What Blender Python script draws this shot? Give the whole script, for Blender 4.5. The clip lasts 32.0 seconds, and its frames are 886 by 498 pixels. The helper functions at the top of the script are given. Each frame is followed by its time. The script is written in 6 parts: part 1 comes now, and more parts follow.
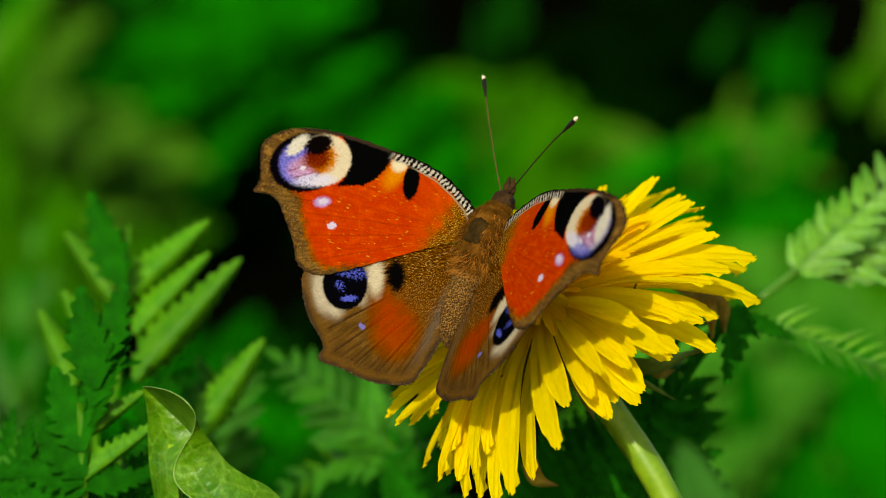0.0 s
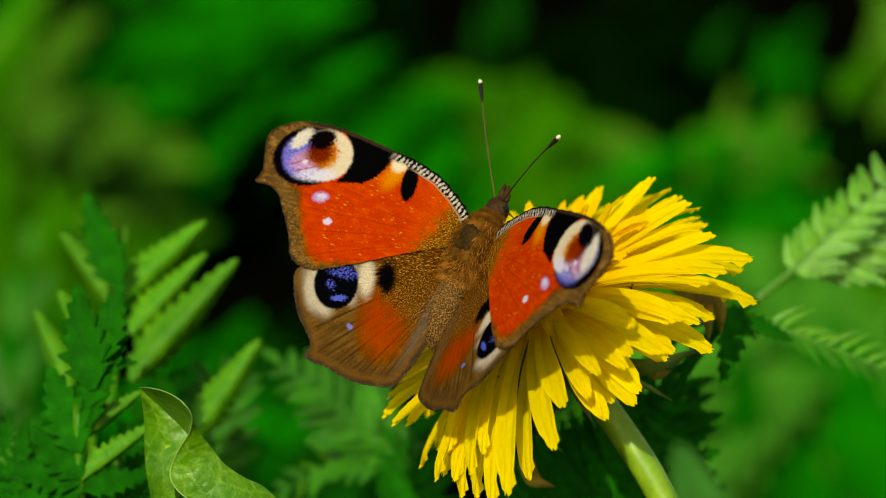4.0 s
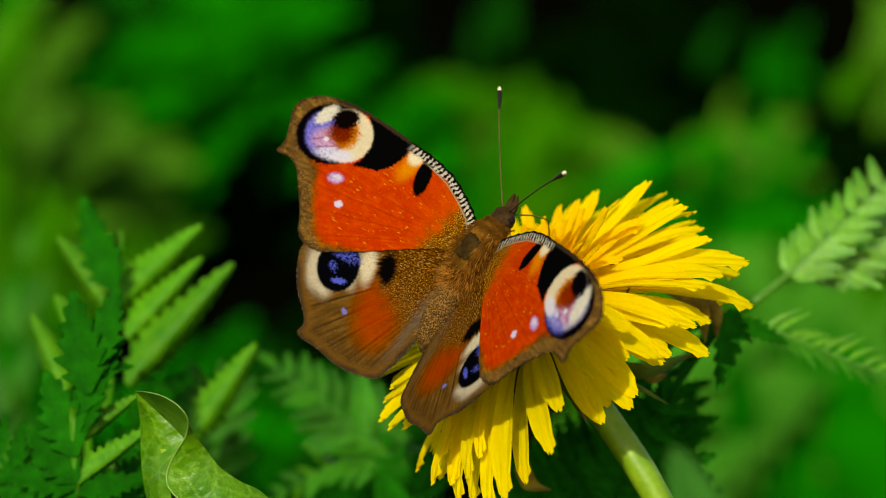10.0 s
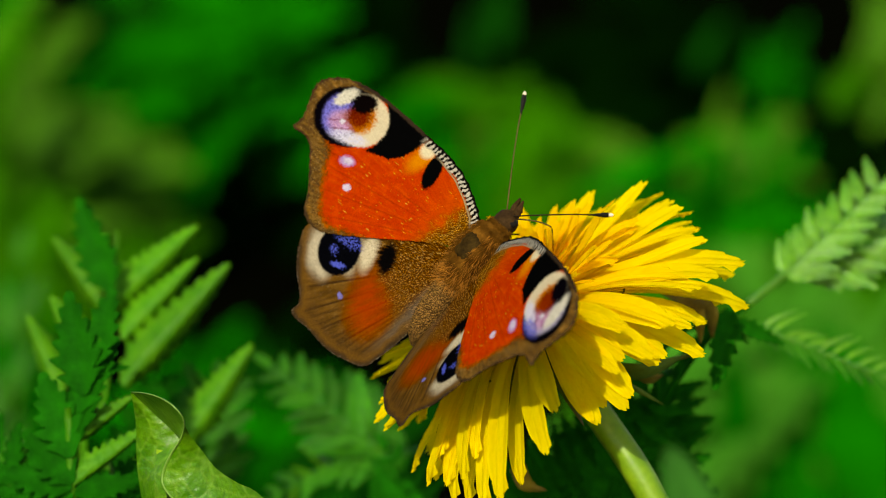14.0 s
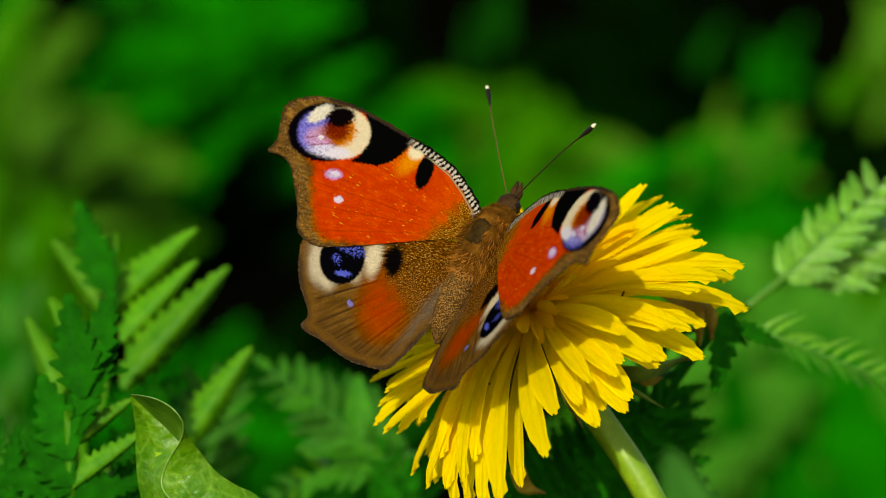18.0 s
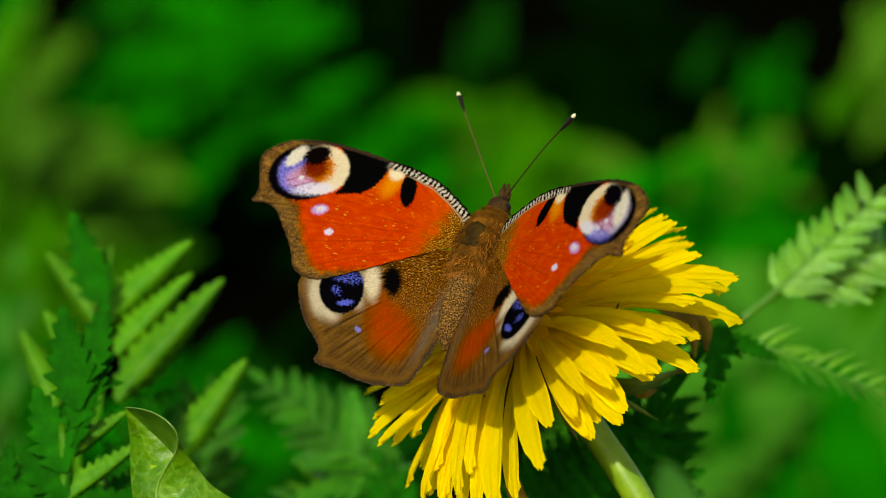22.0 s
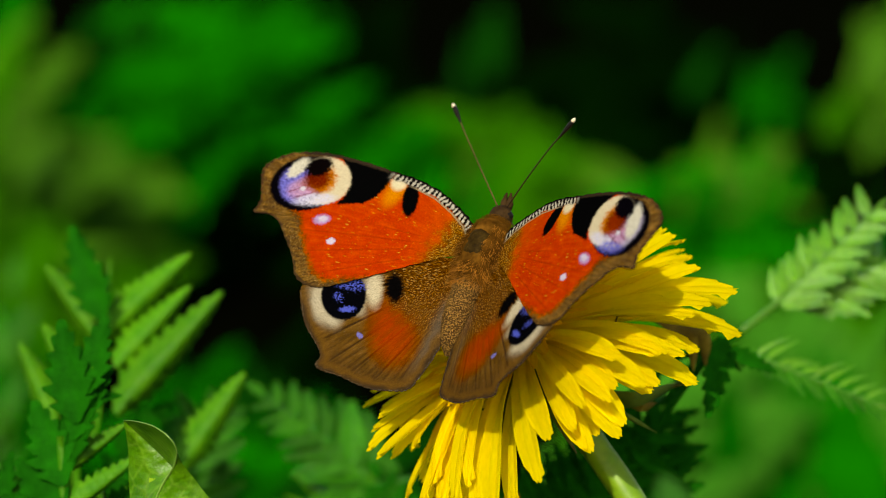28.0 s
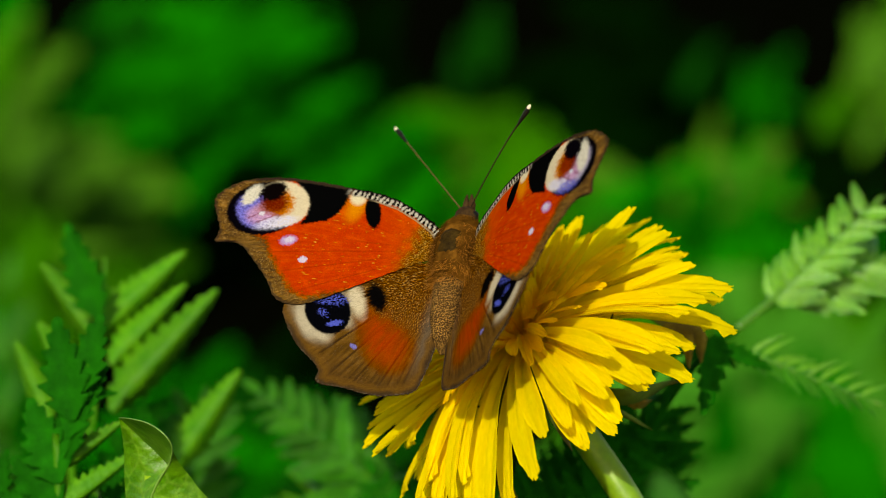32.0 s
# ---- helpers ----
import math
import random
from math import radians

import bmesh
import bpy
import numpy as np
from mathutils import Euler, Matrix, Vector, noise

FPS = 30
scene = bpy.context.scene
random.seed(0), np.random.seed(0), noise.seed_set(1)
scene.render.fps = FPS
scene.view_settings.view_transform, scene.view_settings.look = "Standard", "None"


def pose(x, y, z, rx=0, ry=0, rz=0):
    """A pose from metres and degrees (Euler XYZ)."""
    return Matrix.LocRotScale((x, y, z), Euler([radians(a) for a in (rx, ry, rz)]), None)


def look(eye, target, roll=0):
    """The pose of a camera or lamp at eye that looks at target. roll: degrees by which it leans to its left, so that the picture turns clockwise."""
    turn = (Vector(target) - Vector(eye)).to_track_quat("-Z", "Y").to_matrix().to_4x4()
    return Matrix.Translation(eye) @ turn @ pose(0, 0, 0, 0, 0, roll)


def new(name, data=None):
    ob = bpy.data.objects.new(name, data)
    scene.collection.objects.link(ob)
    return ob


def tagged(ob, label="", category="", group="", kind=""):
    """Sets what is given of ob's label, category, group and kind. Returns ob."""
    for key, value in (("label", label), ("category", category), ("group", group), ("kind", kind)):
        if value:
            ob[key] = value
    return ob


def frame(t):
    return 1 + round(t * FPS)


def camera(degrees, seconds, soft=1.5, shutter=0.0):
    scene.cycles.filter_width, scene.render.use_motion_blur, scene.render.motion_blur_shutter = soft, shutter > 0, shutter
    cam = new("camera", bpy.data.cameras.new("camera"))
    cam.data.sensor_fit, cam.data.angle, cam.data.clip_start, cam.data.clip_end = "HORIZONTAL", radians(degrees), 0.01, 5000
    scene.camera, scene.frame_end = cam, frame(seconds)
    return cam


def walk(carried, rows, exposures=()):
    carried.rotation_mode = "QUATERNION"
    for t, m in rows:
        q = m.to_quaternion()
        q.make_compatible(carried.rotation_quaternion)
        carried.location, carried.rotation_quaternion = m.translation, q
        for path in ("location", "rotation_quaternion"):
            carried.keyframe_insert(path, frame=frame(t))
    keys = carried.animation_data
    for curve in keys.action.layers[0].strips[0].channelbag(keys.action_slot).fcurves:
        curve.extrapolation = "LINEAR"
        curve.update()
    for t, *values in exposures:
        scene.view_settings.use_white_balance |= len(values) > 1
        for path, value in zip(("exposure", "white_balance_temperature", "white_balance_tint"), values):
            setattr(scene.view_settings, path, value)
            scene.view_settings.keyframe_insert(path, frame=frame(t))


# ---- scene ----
MM = 0.001
PITCH = radians(10)
RIGHT = Vector((1, 0, 0))
UP = Vector((0, math.sin(PITCH), math.cos(PITCH)))
NEAR = Vector((0, -math.cos(PITCH), math.sin(PITCH)))
HEART = Vector((0, 0, 0.2))          # a point by the butterfly, 0.3 m before the lens
VIEW = Matrix.Translation(HEART) @ Matrix((RIGHT, UP, NEAR)).transposed().to_4x4()
EYE = HEART + NEAR * 0.3


def spot(u, v, w=0.0):
    """A place in millimetres: to the right, up across the line of sight, and towards the lens."""
    return HEART + (RIGHT * u + UP * v + NEAR * w) * MM


def bear(a, b, d):
    """A place d millimetres ahead of the lens, a right and b up in thousandths of d."""
    return Vector((a * d / 1000, b * d / 1000, 300 - d))


# the camera: a 100 mm close-up lens on a tripod head that gives a little
cam = camera(20, 32.0, soft=0.9)
cam.data.dof.use_dof = True
cam.data.dof.focus_distance = 0.290
cam.data.dof.aperture_fstop = 15.5
cam.data.dof.aperture_blades = 7
walk(cam, [
    (0, look(EYE, spot(-0, 0))), (0.5, look(EYE, spot(0.256, -0.032))), (1, look(EYE, spot(0.371, -0.083))),
    (1.5, look(EYE, spot(0.443, -0.165))), (2, look(EYE, spot(0.464, -0.186))), (2.5, look(EYE, spot(0.484, -0.186))),
    (3, look(EYE, spot(0.464, -0.186))), (3.5, look(EYE, spot(0.443, -0.062))), (5.5, look(EYE, spot(0.382, 0.217))),
    (6, look(EYE, spot(0.494, 0.238))), (6.5, look(EYE, spot(0.587, 0.341))), (7, look(EYE, spot(0.629, 0.311))),
    (7.5, look(EYE, spot(0.661, 0.331))), (8, look(EYE, spot(0.567, 0.28))), (8.5, look(EYE, spot(0.661, 0.372))),
    (9, look(EYE, spot(0.752, 0.453))), (9.5, look(EYE, spot(0.877, 0.525))), (10, look(EYE, spot(0.877, 0.536))),
    (10.5, look(EYE, spot(0.773, 0.723))), (11, look(EYE, spot(0.671, 0.692))), (11.5, look(EYE, spot(0.773, 0.621))),
    (12, look(EYE, spot(0.815, 0.453))), (12.5, look(EYE, spot(0.981, 0.413))), (13, look(EYE, spot(1.083, 0.413))),
    (13.5, look(EYE, spot(1.281, 0.494))), (14, look(EYE, spot(1.393, 0.61))), (14.5, look(EYE, spot(1.403, 0.733))),
    (16.5, look(EYE, spot(1.332, 0.733))), (17, look(EYE, spot(1.383, 0.744))), (17.5, look(EYE, spot(1.362, 0.764))),
    (18, look(EYE, spot(1.464, 0.93))), (18.5, look(EYE, spot(1.62, 0.982))), (19, look(EYE, spot(1.507, 1.135))),
    (19.5, look(EYE, spot(1.464, 1.208))), (20, look(EYE, spot(1.444, 1.323))), (20.5, look(EYE, spot(1.569, 1.539))),
    (21, look(EYE, spot(1.775, 1.766))), (21.5, look(EYE, spot(1.961, 2.046))), (22, look(EYE, spot(2.106, 2.417))),
    (22.5, look(EYE, spot(2.106, 2.83))), (23, look(EYE, spot(2.014, 3.151))), (23.5, look(EYE, spot(1.992, 3.202))),
    (24, look(EYE, spot(1.826, 3.317))), (24.5, look(EYE, spot(1.806, 3.481))), (25, look(EYE, spot(1.858, 3.576))),
    (25.5, look(EYE, spot(1.785, 3.699))), (27.5, look(EYE, spot(2.23, 3.926))), (28, look(EYE, spot(2.251, 3.958))),
    (28.5, look(EYE, spot(2.426, 3.989))), (29, look(EYE, spot(2.458, 3.916))), (29.5, look(EYE, spot(2.644, 3.894))),
    (30, look(EYE, spot(2.685, 3.863))), (30.5, look(EYE, spot(2.758, 3.821))), (31, look(EYE, spot(2.696, 3.76))),
    (31.5, look(EYE, spot(2.716, 3.709))), (32, look(EYE, spot(2.788, 3.648))),
])


# ---- world, sun, exposure ----
SUN = (RIGHT * -0.19 + UP * 0.38 + NEAR * 0.90).normalized()
world = bpy.data.worlds.new("sky")
scene.world = world
world.use_nodes = True
sky = world.node_tree.nodes.new("ShaderNodeTexSky")
sky.sky_type, sky.sun_disc = "NISHITA", False
sky.sun_elevation = math.asin(SUN.z)
sky.sun_rotation = math.atan2(SUN.x, SUN.y)
world.node_tree.links.new(sky.outputs[0], world.node_tree.nodes["Background"].inputs[0])
world.node_tree.nodes["Background"].inputs[1].default_value = 0.15
sun = new("sun", bpy.data.lights.new("sun", "SUN"))
sun.data.energy, sun.data.angle, sun.data.color = 3.4, radians(0.53), (1.0, 0.95, 0.87)
sun.matrix_world = look(SUN * 5, (0, 0, 0))
scene.view_settings.exposure = 0.4
scene.view_settings.use_white_balance = True
scene.view_settings.white_balance_temperature = 7500
scene.view_settings.white_balance_tint = 4


# ---- materials ----
def material(name, colour, rough=0.5, vary=0.25, scale=400.0, bump=0.0, bump_scale=900.0, clear=0.0, second=None,
             random_vary=0.0, gloss=0.5, stretch=(1, 1, 1), steps=(0.32, 0.68), veins=0.0):
    """A surface with two scales of colour variation, fine relief and, for leaves, light that comes through."""
    m = bpy.data.materials.new(name)
    m.use_nodes = True
    nt = m.node_tree
    n, link = nt.nodes, nt.links.new
    p = n["Principled BSDF"]
    p.inputs["Roughness"].default_value = rough
    p.inputs["Specular IOR Level"].default_value = gloss
    co = n.new("ShaderNodeTexCoord")
    mp = n.new("ShaderNodeMapping")
    mp.inputs["Scale"].default_value = stretch
    link(co.outputs["Object"], mp.inputs[0])
    big = n.new("ShaderNodeTexNoise")
    big.inputs["Scale"].default_value, big.inputs["Detail"].default_value = scale, 3
    fine = n.new("ShaderNodeTexNoise")
    fine.inputs["Scale"].default_value, fine.inputs["Detail"].default_value = scale * 7, 2
    link(mp.outputs[0], big.inputs["Vector"])
    link(mp.outputs[0], fine.inputs["Vector"])
    mix = n.new("ShaderNodeMix")
    mix.data_type = "RGBA"
    second = second or tuple(c * (1 - vary) for c in colour)
    mix.inputs["A"].default_value, mix.inputs["B"].default_value = (*second, 1), (*colour, 1)
    ramp = n.new("ShaderNodeMapRange")
    ramp.inputs["From Min"].default_value, ramp.inputs["From Max"].default_value = steps
    link(big.outputs["Fac"], ramp.inputs["Value"])
    link(ramp.outputs[0], mix.inputs["Factor"])
    hsv = n.new("ShaderNodeHueSaturation")
    val = n.new("ShaderNodeMath")
    val.operation, val.inputs[1].default_value, val.inputs[2].default_value = "MULTIPLY_ADD", 2 * vary, 1 - vary
    link(fine.outputs["Fac"], val.inputs[0])
    out = val
    if random_vary:
        info = n.new("ShaderNodeObjectInfo")
        r = n.new("ShaderNodeMath")
        r.operation, r.inputs[1].default_value, r.inputs[2].default_value = "MULTIPLY_ADD", 2 * random_vary, 1 - random_vary
        link(info.outputs["Random"], r.inputs[0])
        out = n.new("ShaderNodeMath")
        out.operation = "MULTIPLY"
        link(val.outputs[0], out.inputs[0])
        link(r.outputs[0], out.inputs[1])
    link(out.outputs[0], hsv.inputs["Value"])
    base = mix.outputs["Result"]
    if veins:
        net = n.new("ShaderNodeTexVoronoi")
        net.feature = "DISTANCE_TO_EDGE"
        net.inputs["Scale"].default_value = veins
        link(mp.outputs[0], net.inputs["Vector"])
        thin = n.new("ShaderNodeMapRange")
        thin.inputs["From Min"].default_value, thin.inputs["From Max"].default_value = 0.0, 0.09
        thin.inputs["To Min"].default_value, thin.inputs["To Max"].default_value = 0.18, 0.0
        link(net.outputs["Distance"], thin.inputs["Value"])
        pale = n.new("ShaderNodeMix")
        pale.data_type = "RGBA"
        pale.inputs["B"].default_value = (0.26, 0.42, 0.05, 1)
        link(thin.outputs[0], pale.inputs["Factor"])
        link(base, pale.inputs["A"])
        base = pale.outputs["Result"]
    link(base, hsv.inputs["Color"])
    link(hsv.outputs[0], p.inputs["Base Color"])
    if bump:
        bn = n.new("ShaderNodeTexNoise")
        bn.inputs["Scale"].default_value, bn.inputs["Detail"].default_value = bump_scale, 3
        link(mp.outputs[0], bn.inputs["Vector"])
        b = n.new("ShaderNodeBump")
        b.inputs["Strength"].default_value, b.inputs["Distance"].default_value = bump, 0.0004
        link(bn.outputs["Fac"], b.inputs["Height"])
        link(b.outputs[0], p.inputs["Normal"])
    if clear:
        t = n.new("ShaderNodeBsdfTranslucent")
        link(hsv.outputs[0], t.inputs["Color"])
        ms = n.new("ShaderNodeMixShader")
        ms.inputs[0].default_value = clear
        link(p.outputs[0], ms.inputs[1])
        link(t.outputs[0], ms.inputs[2])
        link(ms.outputs[0], n["Material Output"].inputs["Surface"])
    return m


PETAL = material("petal_yellow", (0.94, 0.77, 0.0), 0.6, 0.08, 500, 0.3, 1500, 0.62, (0.92, 0.70, 0.0), 0.05, 0.1, (0.25, 1, 1))
FLORET = material("floret_gold", (0.97, 0.64, 0.0), 0.6, 0.10, 700, 0.3, 1500, 0.6, None, 0.08, 0.2)
STALK = material("stalk_green", (0.22, 0.36, 0.012), 0.42, 0.2, 200, 0.2, 800, 0.1, (0.12, 0.26, 0.01), 0.3, 0.3)
BRACT = material("bract_green", (0.06, 0.13, 0.02), 0.5, 0.25, 300, 0.3, 900, 0.1, (0.10, 0.08, 0.03), 0.2, 0.08)
DRY = material("dry_bract", (0.28, 0.20, 0.02), 0.6, 0.3, 300, 0.3, 900, 0.2, (0.13, 0.08, 0.015), 0, 0.1)
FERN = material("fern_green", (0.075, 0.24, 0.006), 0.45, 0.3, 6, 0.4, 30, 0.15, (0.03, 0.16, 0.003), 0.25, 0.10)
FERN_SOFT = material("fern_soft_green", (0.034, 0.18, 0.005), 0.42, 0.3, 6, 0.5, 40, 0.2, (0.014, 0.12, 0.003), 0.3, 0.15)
# fern green with the half shade put into its colour
FERN_SHADE_TONE = material("fern_shade_tone", (0.007, 0.11, 0.003), 0.6, 0.3, 6, 0.4, 30, 0.15, (0.004, 0.065, 0.002), 0.2, 0.01)
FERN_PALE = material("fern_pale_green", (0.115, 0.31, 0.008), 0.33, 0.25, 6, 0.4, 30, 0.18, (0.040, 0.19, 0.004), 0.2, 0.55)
BROAD = material("broad_leaf_green", (0.078, 0.20, 0.004), 0.38, 0.4, 220, 0.6, 1100, 0.08, (0.034, 0.135, 0.002), 0, 0.25, veins=330)
DULL = material("dull_leaf_green", (0.025, 0.13, 0.008), 0.6, 0.3, 5, 0.3, 40, 0.2, (0.02, 0.085, 0.008), 0, 0.1)
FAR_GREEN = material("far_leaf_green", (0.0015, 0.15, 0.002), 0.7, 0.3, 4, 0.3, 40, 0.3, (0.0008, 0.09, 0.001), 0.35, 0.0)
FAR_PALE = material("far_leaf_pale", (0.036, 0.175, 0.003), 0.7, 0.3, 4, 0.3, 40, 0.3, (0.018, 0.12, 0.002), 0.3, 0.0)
# far leaf green lightened so that its colour looks sunlit
FAR_LIT_TONE = material("far_leaf_lit_tone", (0.070, 0.205, 0.016), 0.7, 0.3, 4, 0.3, 40, 0.3, (0.05, 0.18, 0.004), 0.25, 0.0)
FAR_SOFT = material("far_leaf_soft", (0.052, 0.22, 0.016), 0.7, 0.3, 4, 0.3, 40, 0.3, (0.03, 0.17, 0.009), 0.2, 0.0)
# the next two are leaf green darkened to carry shade in the colour
FAR_DIM_TONE = material("far_leaf_dim_tone", (0.003, 0.055, 0.002), 0.8, 0.3, 4, 0.3, 40, 0.3, (0.001, 0.03, 0.001), 0.35, 0.0)
FAR_SHADE_TONE = material("far_leaf_shade_tone", (0.0006, 0.006, 0.0002), 0.8, 0.3, 20, 0.3, 200, 0.2, None, 0.4, 0.0)
# darker than humus: the shade of the plants is in this colour
SOIL = material("shade_toned_humus", (0.0014, 0.0016, 0.0005), 0.95, 0.4, 60, 0.8, 300, 0, (0.0008, 0.001, 0.0003), 0, 0.0)
FUR = material("brown_fur", (0.155, 0.064, 0.008), 0.8, 0.35, 500, 0.6, 2500, 0, (0.055, 0.022, 0.003), 0, 0.0)
FUR_DARK = material("dark_fur", (0.05, 0.026, 0.008), 0.8, 0.4, 700, 0.6, 2500, 0, (0.022, 0.011, 0.004), 0, 0.05)
DUSTED = material("gold_dusted_brown", (0.26, 0.135, 0.03), 0.8, 0.35, 6600, 0.7, 3600, 0, (0.034, 0.017, 0.005), 0, 0.02, (1, 1, 1), (0.47, 0.62))
FEELER_DARK = material("brown_horn_darker", (0.022, 0.012, 0.004), 0.5, 0.3, 900, 0.2, gloss=0.1)
BLACK = material("black_horn", (0.010, 0.008, 0.006), 0.5, 0.3, 900, 0.2, gloss=0.08)
FEELER = material("brown_horn", (0.085, 0.062, 0.014), 0.5, 0.3, 900, 0.2, gloss=0.1)
CREAM = material("cream_tip", (0.75, 0.62, 0.42), 0.5, 0.1, 900)


def pigment_material(name, rough, clear):
    """Wing scales: the pigment of the mesh under a fine grain of single scales."""
    m = bpy.data.materials.new(name)
    m.use_nodes = True
    n, link = m.node_tree.nodes, m.node_tree.links.new
    p = n["Principled BSDF"]
    p.inputs["Roughness"].default_value = rough
    p.inputs["Specular IOR Level"].default_value = 0.0
    a = n.new("ShaderNodeAttribute")
    a.attribute_name = "pigment"
    co = n.new("ShaderNodeTexCoord")
    grain = n.new("ShaderNodeTexNoise")
    grain.inputs["Scale"].default_value, grain.inputs["Detail"].default_value = 9000, 2
    link(co.outputs["Object"], grain.inputs["Vector"])
    v = n.new("ShaderNodeMath")
    v.operation, v.inputs[1].default_value, v.inputs[2].default_value = "MULTIPLY_ADD", 0.5, 0.75
    link(grain.outputs["Fac"], v.inputs[0])
    hsv = n.new("ShaderNodeHueSaturation")
    link(a.outputs["Color"], hsv.inputs["Color"])
    hsv.inputs["Saturation"].default_value = 1.08
    link(v.outputs[0], hsv.inputs["Value"])
    link(hsv.outputs[0], p.inputs["Base Color"])
    b = n.new("ShaderNodeBump")
    b.inputs["Strength"].default_value, b.inputs["Distance"].default_value = 0.35, 0.0001
    link(grain.outputs["Fac"], b.inputs["Height"])
    link(b.outputs[0], p.inputs["Normal"])
    return m


SCALES = pigment_material("wing_scales", 0.62, 0.0)


# ---- builders ----
def part(name, bm, mat, parent, label="", smooth=True):
    me = bm if isinstance(bm, bpy.types.Mesh) else bpy.data.meshes.new(name)
    if me is not bm:
        bm.to_mesh(me)
        bm.free()
    if not me.materials:
        me.materials.append(mat)
    if smooth:
        me.shade_smooth()
    ob = new(name, me)
    ob.parent = parent
    if label:
        tagged(ob, label)
    return ob


def thing(name, base, label, category, group="", kind=""):
    """An empty at a place given in view millimetres, to hold the parts of one thing."""
    ob = new(name)
    ob.empty_display_size = 0.005
    ob.matrix_world = VIEW @ Matrix.Translation(Vector(base) * MM)
    ob["base"] = [float(c) for c in base]
    return tagged(ob, label, category, group, kind)


def sheet(rows, bm=None):
    """Faces over a grid of places in millimetres."""
    bm = bm or bmesh.new()
    vs = [[bm.verts.new(Vector(p) * MM) for p in row] for row in rows]
    for a, b in zip(vs, vs[1:]):
        for i in range(len(a) - 1):
            bm.faces.new((a[i], a[i + 1], b[i + 1], b[i]))
    return bm


def bend(points, n):
    """n places along a smooth curve through the given ones."""
    pts = [Vector(p) for p in points]
    ext = [pts[0] * 2 - pts[1], *pts, pts[-1] * 2 - pts[-2]]
    out = []
    for k in range(n):
        s = k / (n - 1) * (len(pts) - 1)
        i = min(int(s), len(pts) - 2)
        f = s - i
        a, b, c, d = ext[i:i + 4]
        out.append(0.5 * (2 * b + (c - a) * f + (2 * a - 5 * b + 4 * c - d) * f * f + (3 * b - a - 3 * c + d) * f ** 3))
    return out


def tube(points, radii, n=24, sides=10, bm=None, rough=0.0):
    """A round rod along a smooth curve, its radius running through radii; in millimetres."""
    bm = bm or bmesh.new()
    line = bend(points, n)
    rings, last = [], None
    for k, p in enumerate(line):
        d = (line[min(k + 1, n - 1)] - line[max(k - 1, 0)]).normalized()
        side = d.orthogonal() if last is None else last - d * last.dot(d)
        side.normalize()
        last = side
        up = d.cross(side)
        s = k / (n - 1) * (len(radii) - 1)
        i = min(int(s), len(radii) - 2)
        r = radii[i] + (radii[i + 1] - radii[i]) * (s - i)
        rings.append([bm.verts.new((p + (side * math.cos(a) + up * math.sin(a)) * r * (1 + rough * random.uniform(-1, 1))) * MM)
                      for a in (2 * math.pi * j / sides for j in range(sides))])
    for a, b in zip(rings, rings[1:]):
        for j in range(sides):
            bm.faces.new((a[j], a[(j + 1) % sides], b[(j + 1) % sides], b[j]))
    bm.faces.new(rings[0][::-1])
    bm.faces.new(rings[-1])
    return bm


def leaflet_mesh(name, teeth, width, fold, arch, mat, depth=0.35, n=30, seed=1, ripple=0.2, blunt=False):
    """A toothed leaflet of length 1 along x, folded at its rib, arched along its length, with a little thickness."""
    rng = random.Random(seed)
    bm = bmesh.new()
    tops, lows = [], []
    for k in range(n + 1):
        s = k / n
        half = width * 1.2 * min(1, s / 0.28 + 0.1) ** 0.6 * (1 - s) ** 0.62
        saw = (s * teeth) % 1.0
        lobe = math.sqrt(max(0, 4 * saw ** 1.4 * (1 - saw ** 1.4))) if blunt else min(1, saw * 1.25)
        cut = 1 - depth * (1 - lobe) * (0.85 + 0.3 * rng.random())
        row, low = [], []
        for j in range(-3, 4):
            q = j / 3
            y = half * q * (cut if abs(j) == 3 else 1 - 0.3 * depth if abs(j) == 2 else 1)
            x = s + abs(q) * half * 0.35
            z = fold * abs(y) + arch * (s - s * s) + ripple * width * abs(q) * math.sin(2 * math.pi * s * teeth + abs(q)) * (depth > 0)
            row.append(bm.verts.new((x, y, z)))
            low.append(bm.verts.new((x, y, z - 0.012)))
        tops.append(row)
        lows.append(low)
    for g, flip in ((tops, False), (lows, True)):
        for a, b in zip(g, g[1:]):
            for i in range(6):
                f = (a[i], b[i], b[i + 1], a[i + 1])
                bm.faces.new(f[::-1] if flip else f)
    for i in (0, 6):
        for k in range(n):
            bm.faces.new((tops[k][i], tops[k + 1][i], lows[k + 1][i], lows[k][i]))
    bmesh.ops.recalc_face_normals(bm, faces=bm.faces)
    me = bpy.data.meshes.new(name)
    bm.to_mesh(me)
    bm.free()
    me.materials.append(mat)
    me.shade_smooth()
    return me


def frame_of(along, face):
    """A turn whose x runs along and whose z faces the given way."""
    x = Vector(along).normalized()
    y = Vector(face).cross(x).normalized()
    return Matrix((x, y, x.cross(y))).transposed().to_4x4()


def lay(name, mesh, parent, a, b, face, broad=1.0):
    """A leaflet from a to b (view millimetres), as a part of parent."""
    a, b = Vector(a), Vector(b)
    size = (b - a).length * MM
    ob = part(name, mesh, None, parent)
    ob.matrix_basis = (Matrix.Translation((a - Vector(parent["base"])) * MM) @ frame_of(b - a, face)
                       @ Matrix.Diagonal((size, size * broad, size, 1)))
    return ob


def ground_v(w):
    """How far down the soil lies, in view millimetres, at that depth."""
    return (-HEART.z / MM - w * NEAR.z) / UP.z


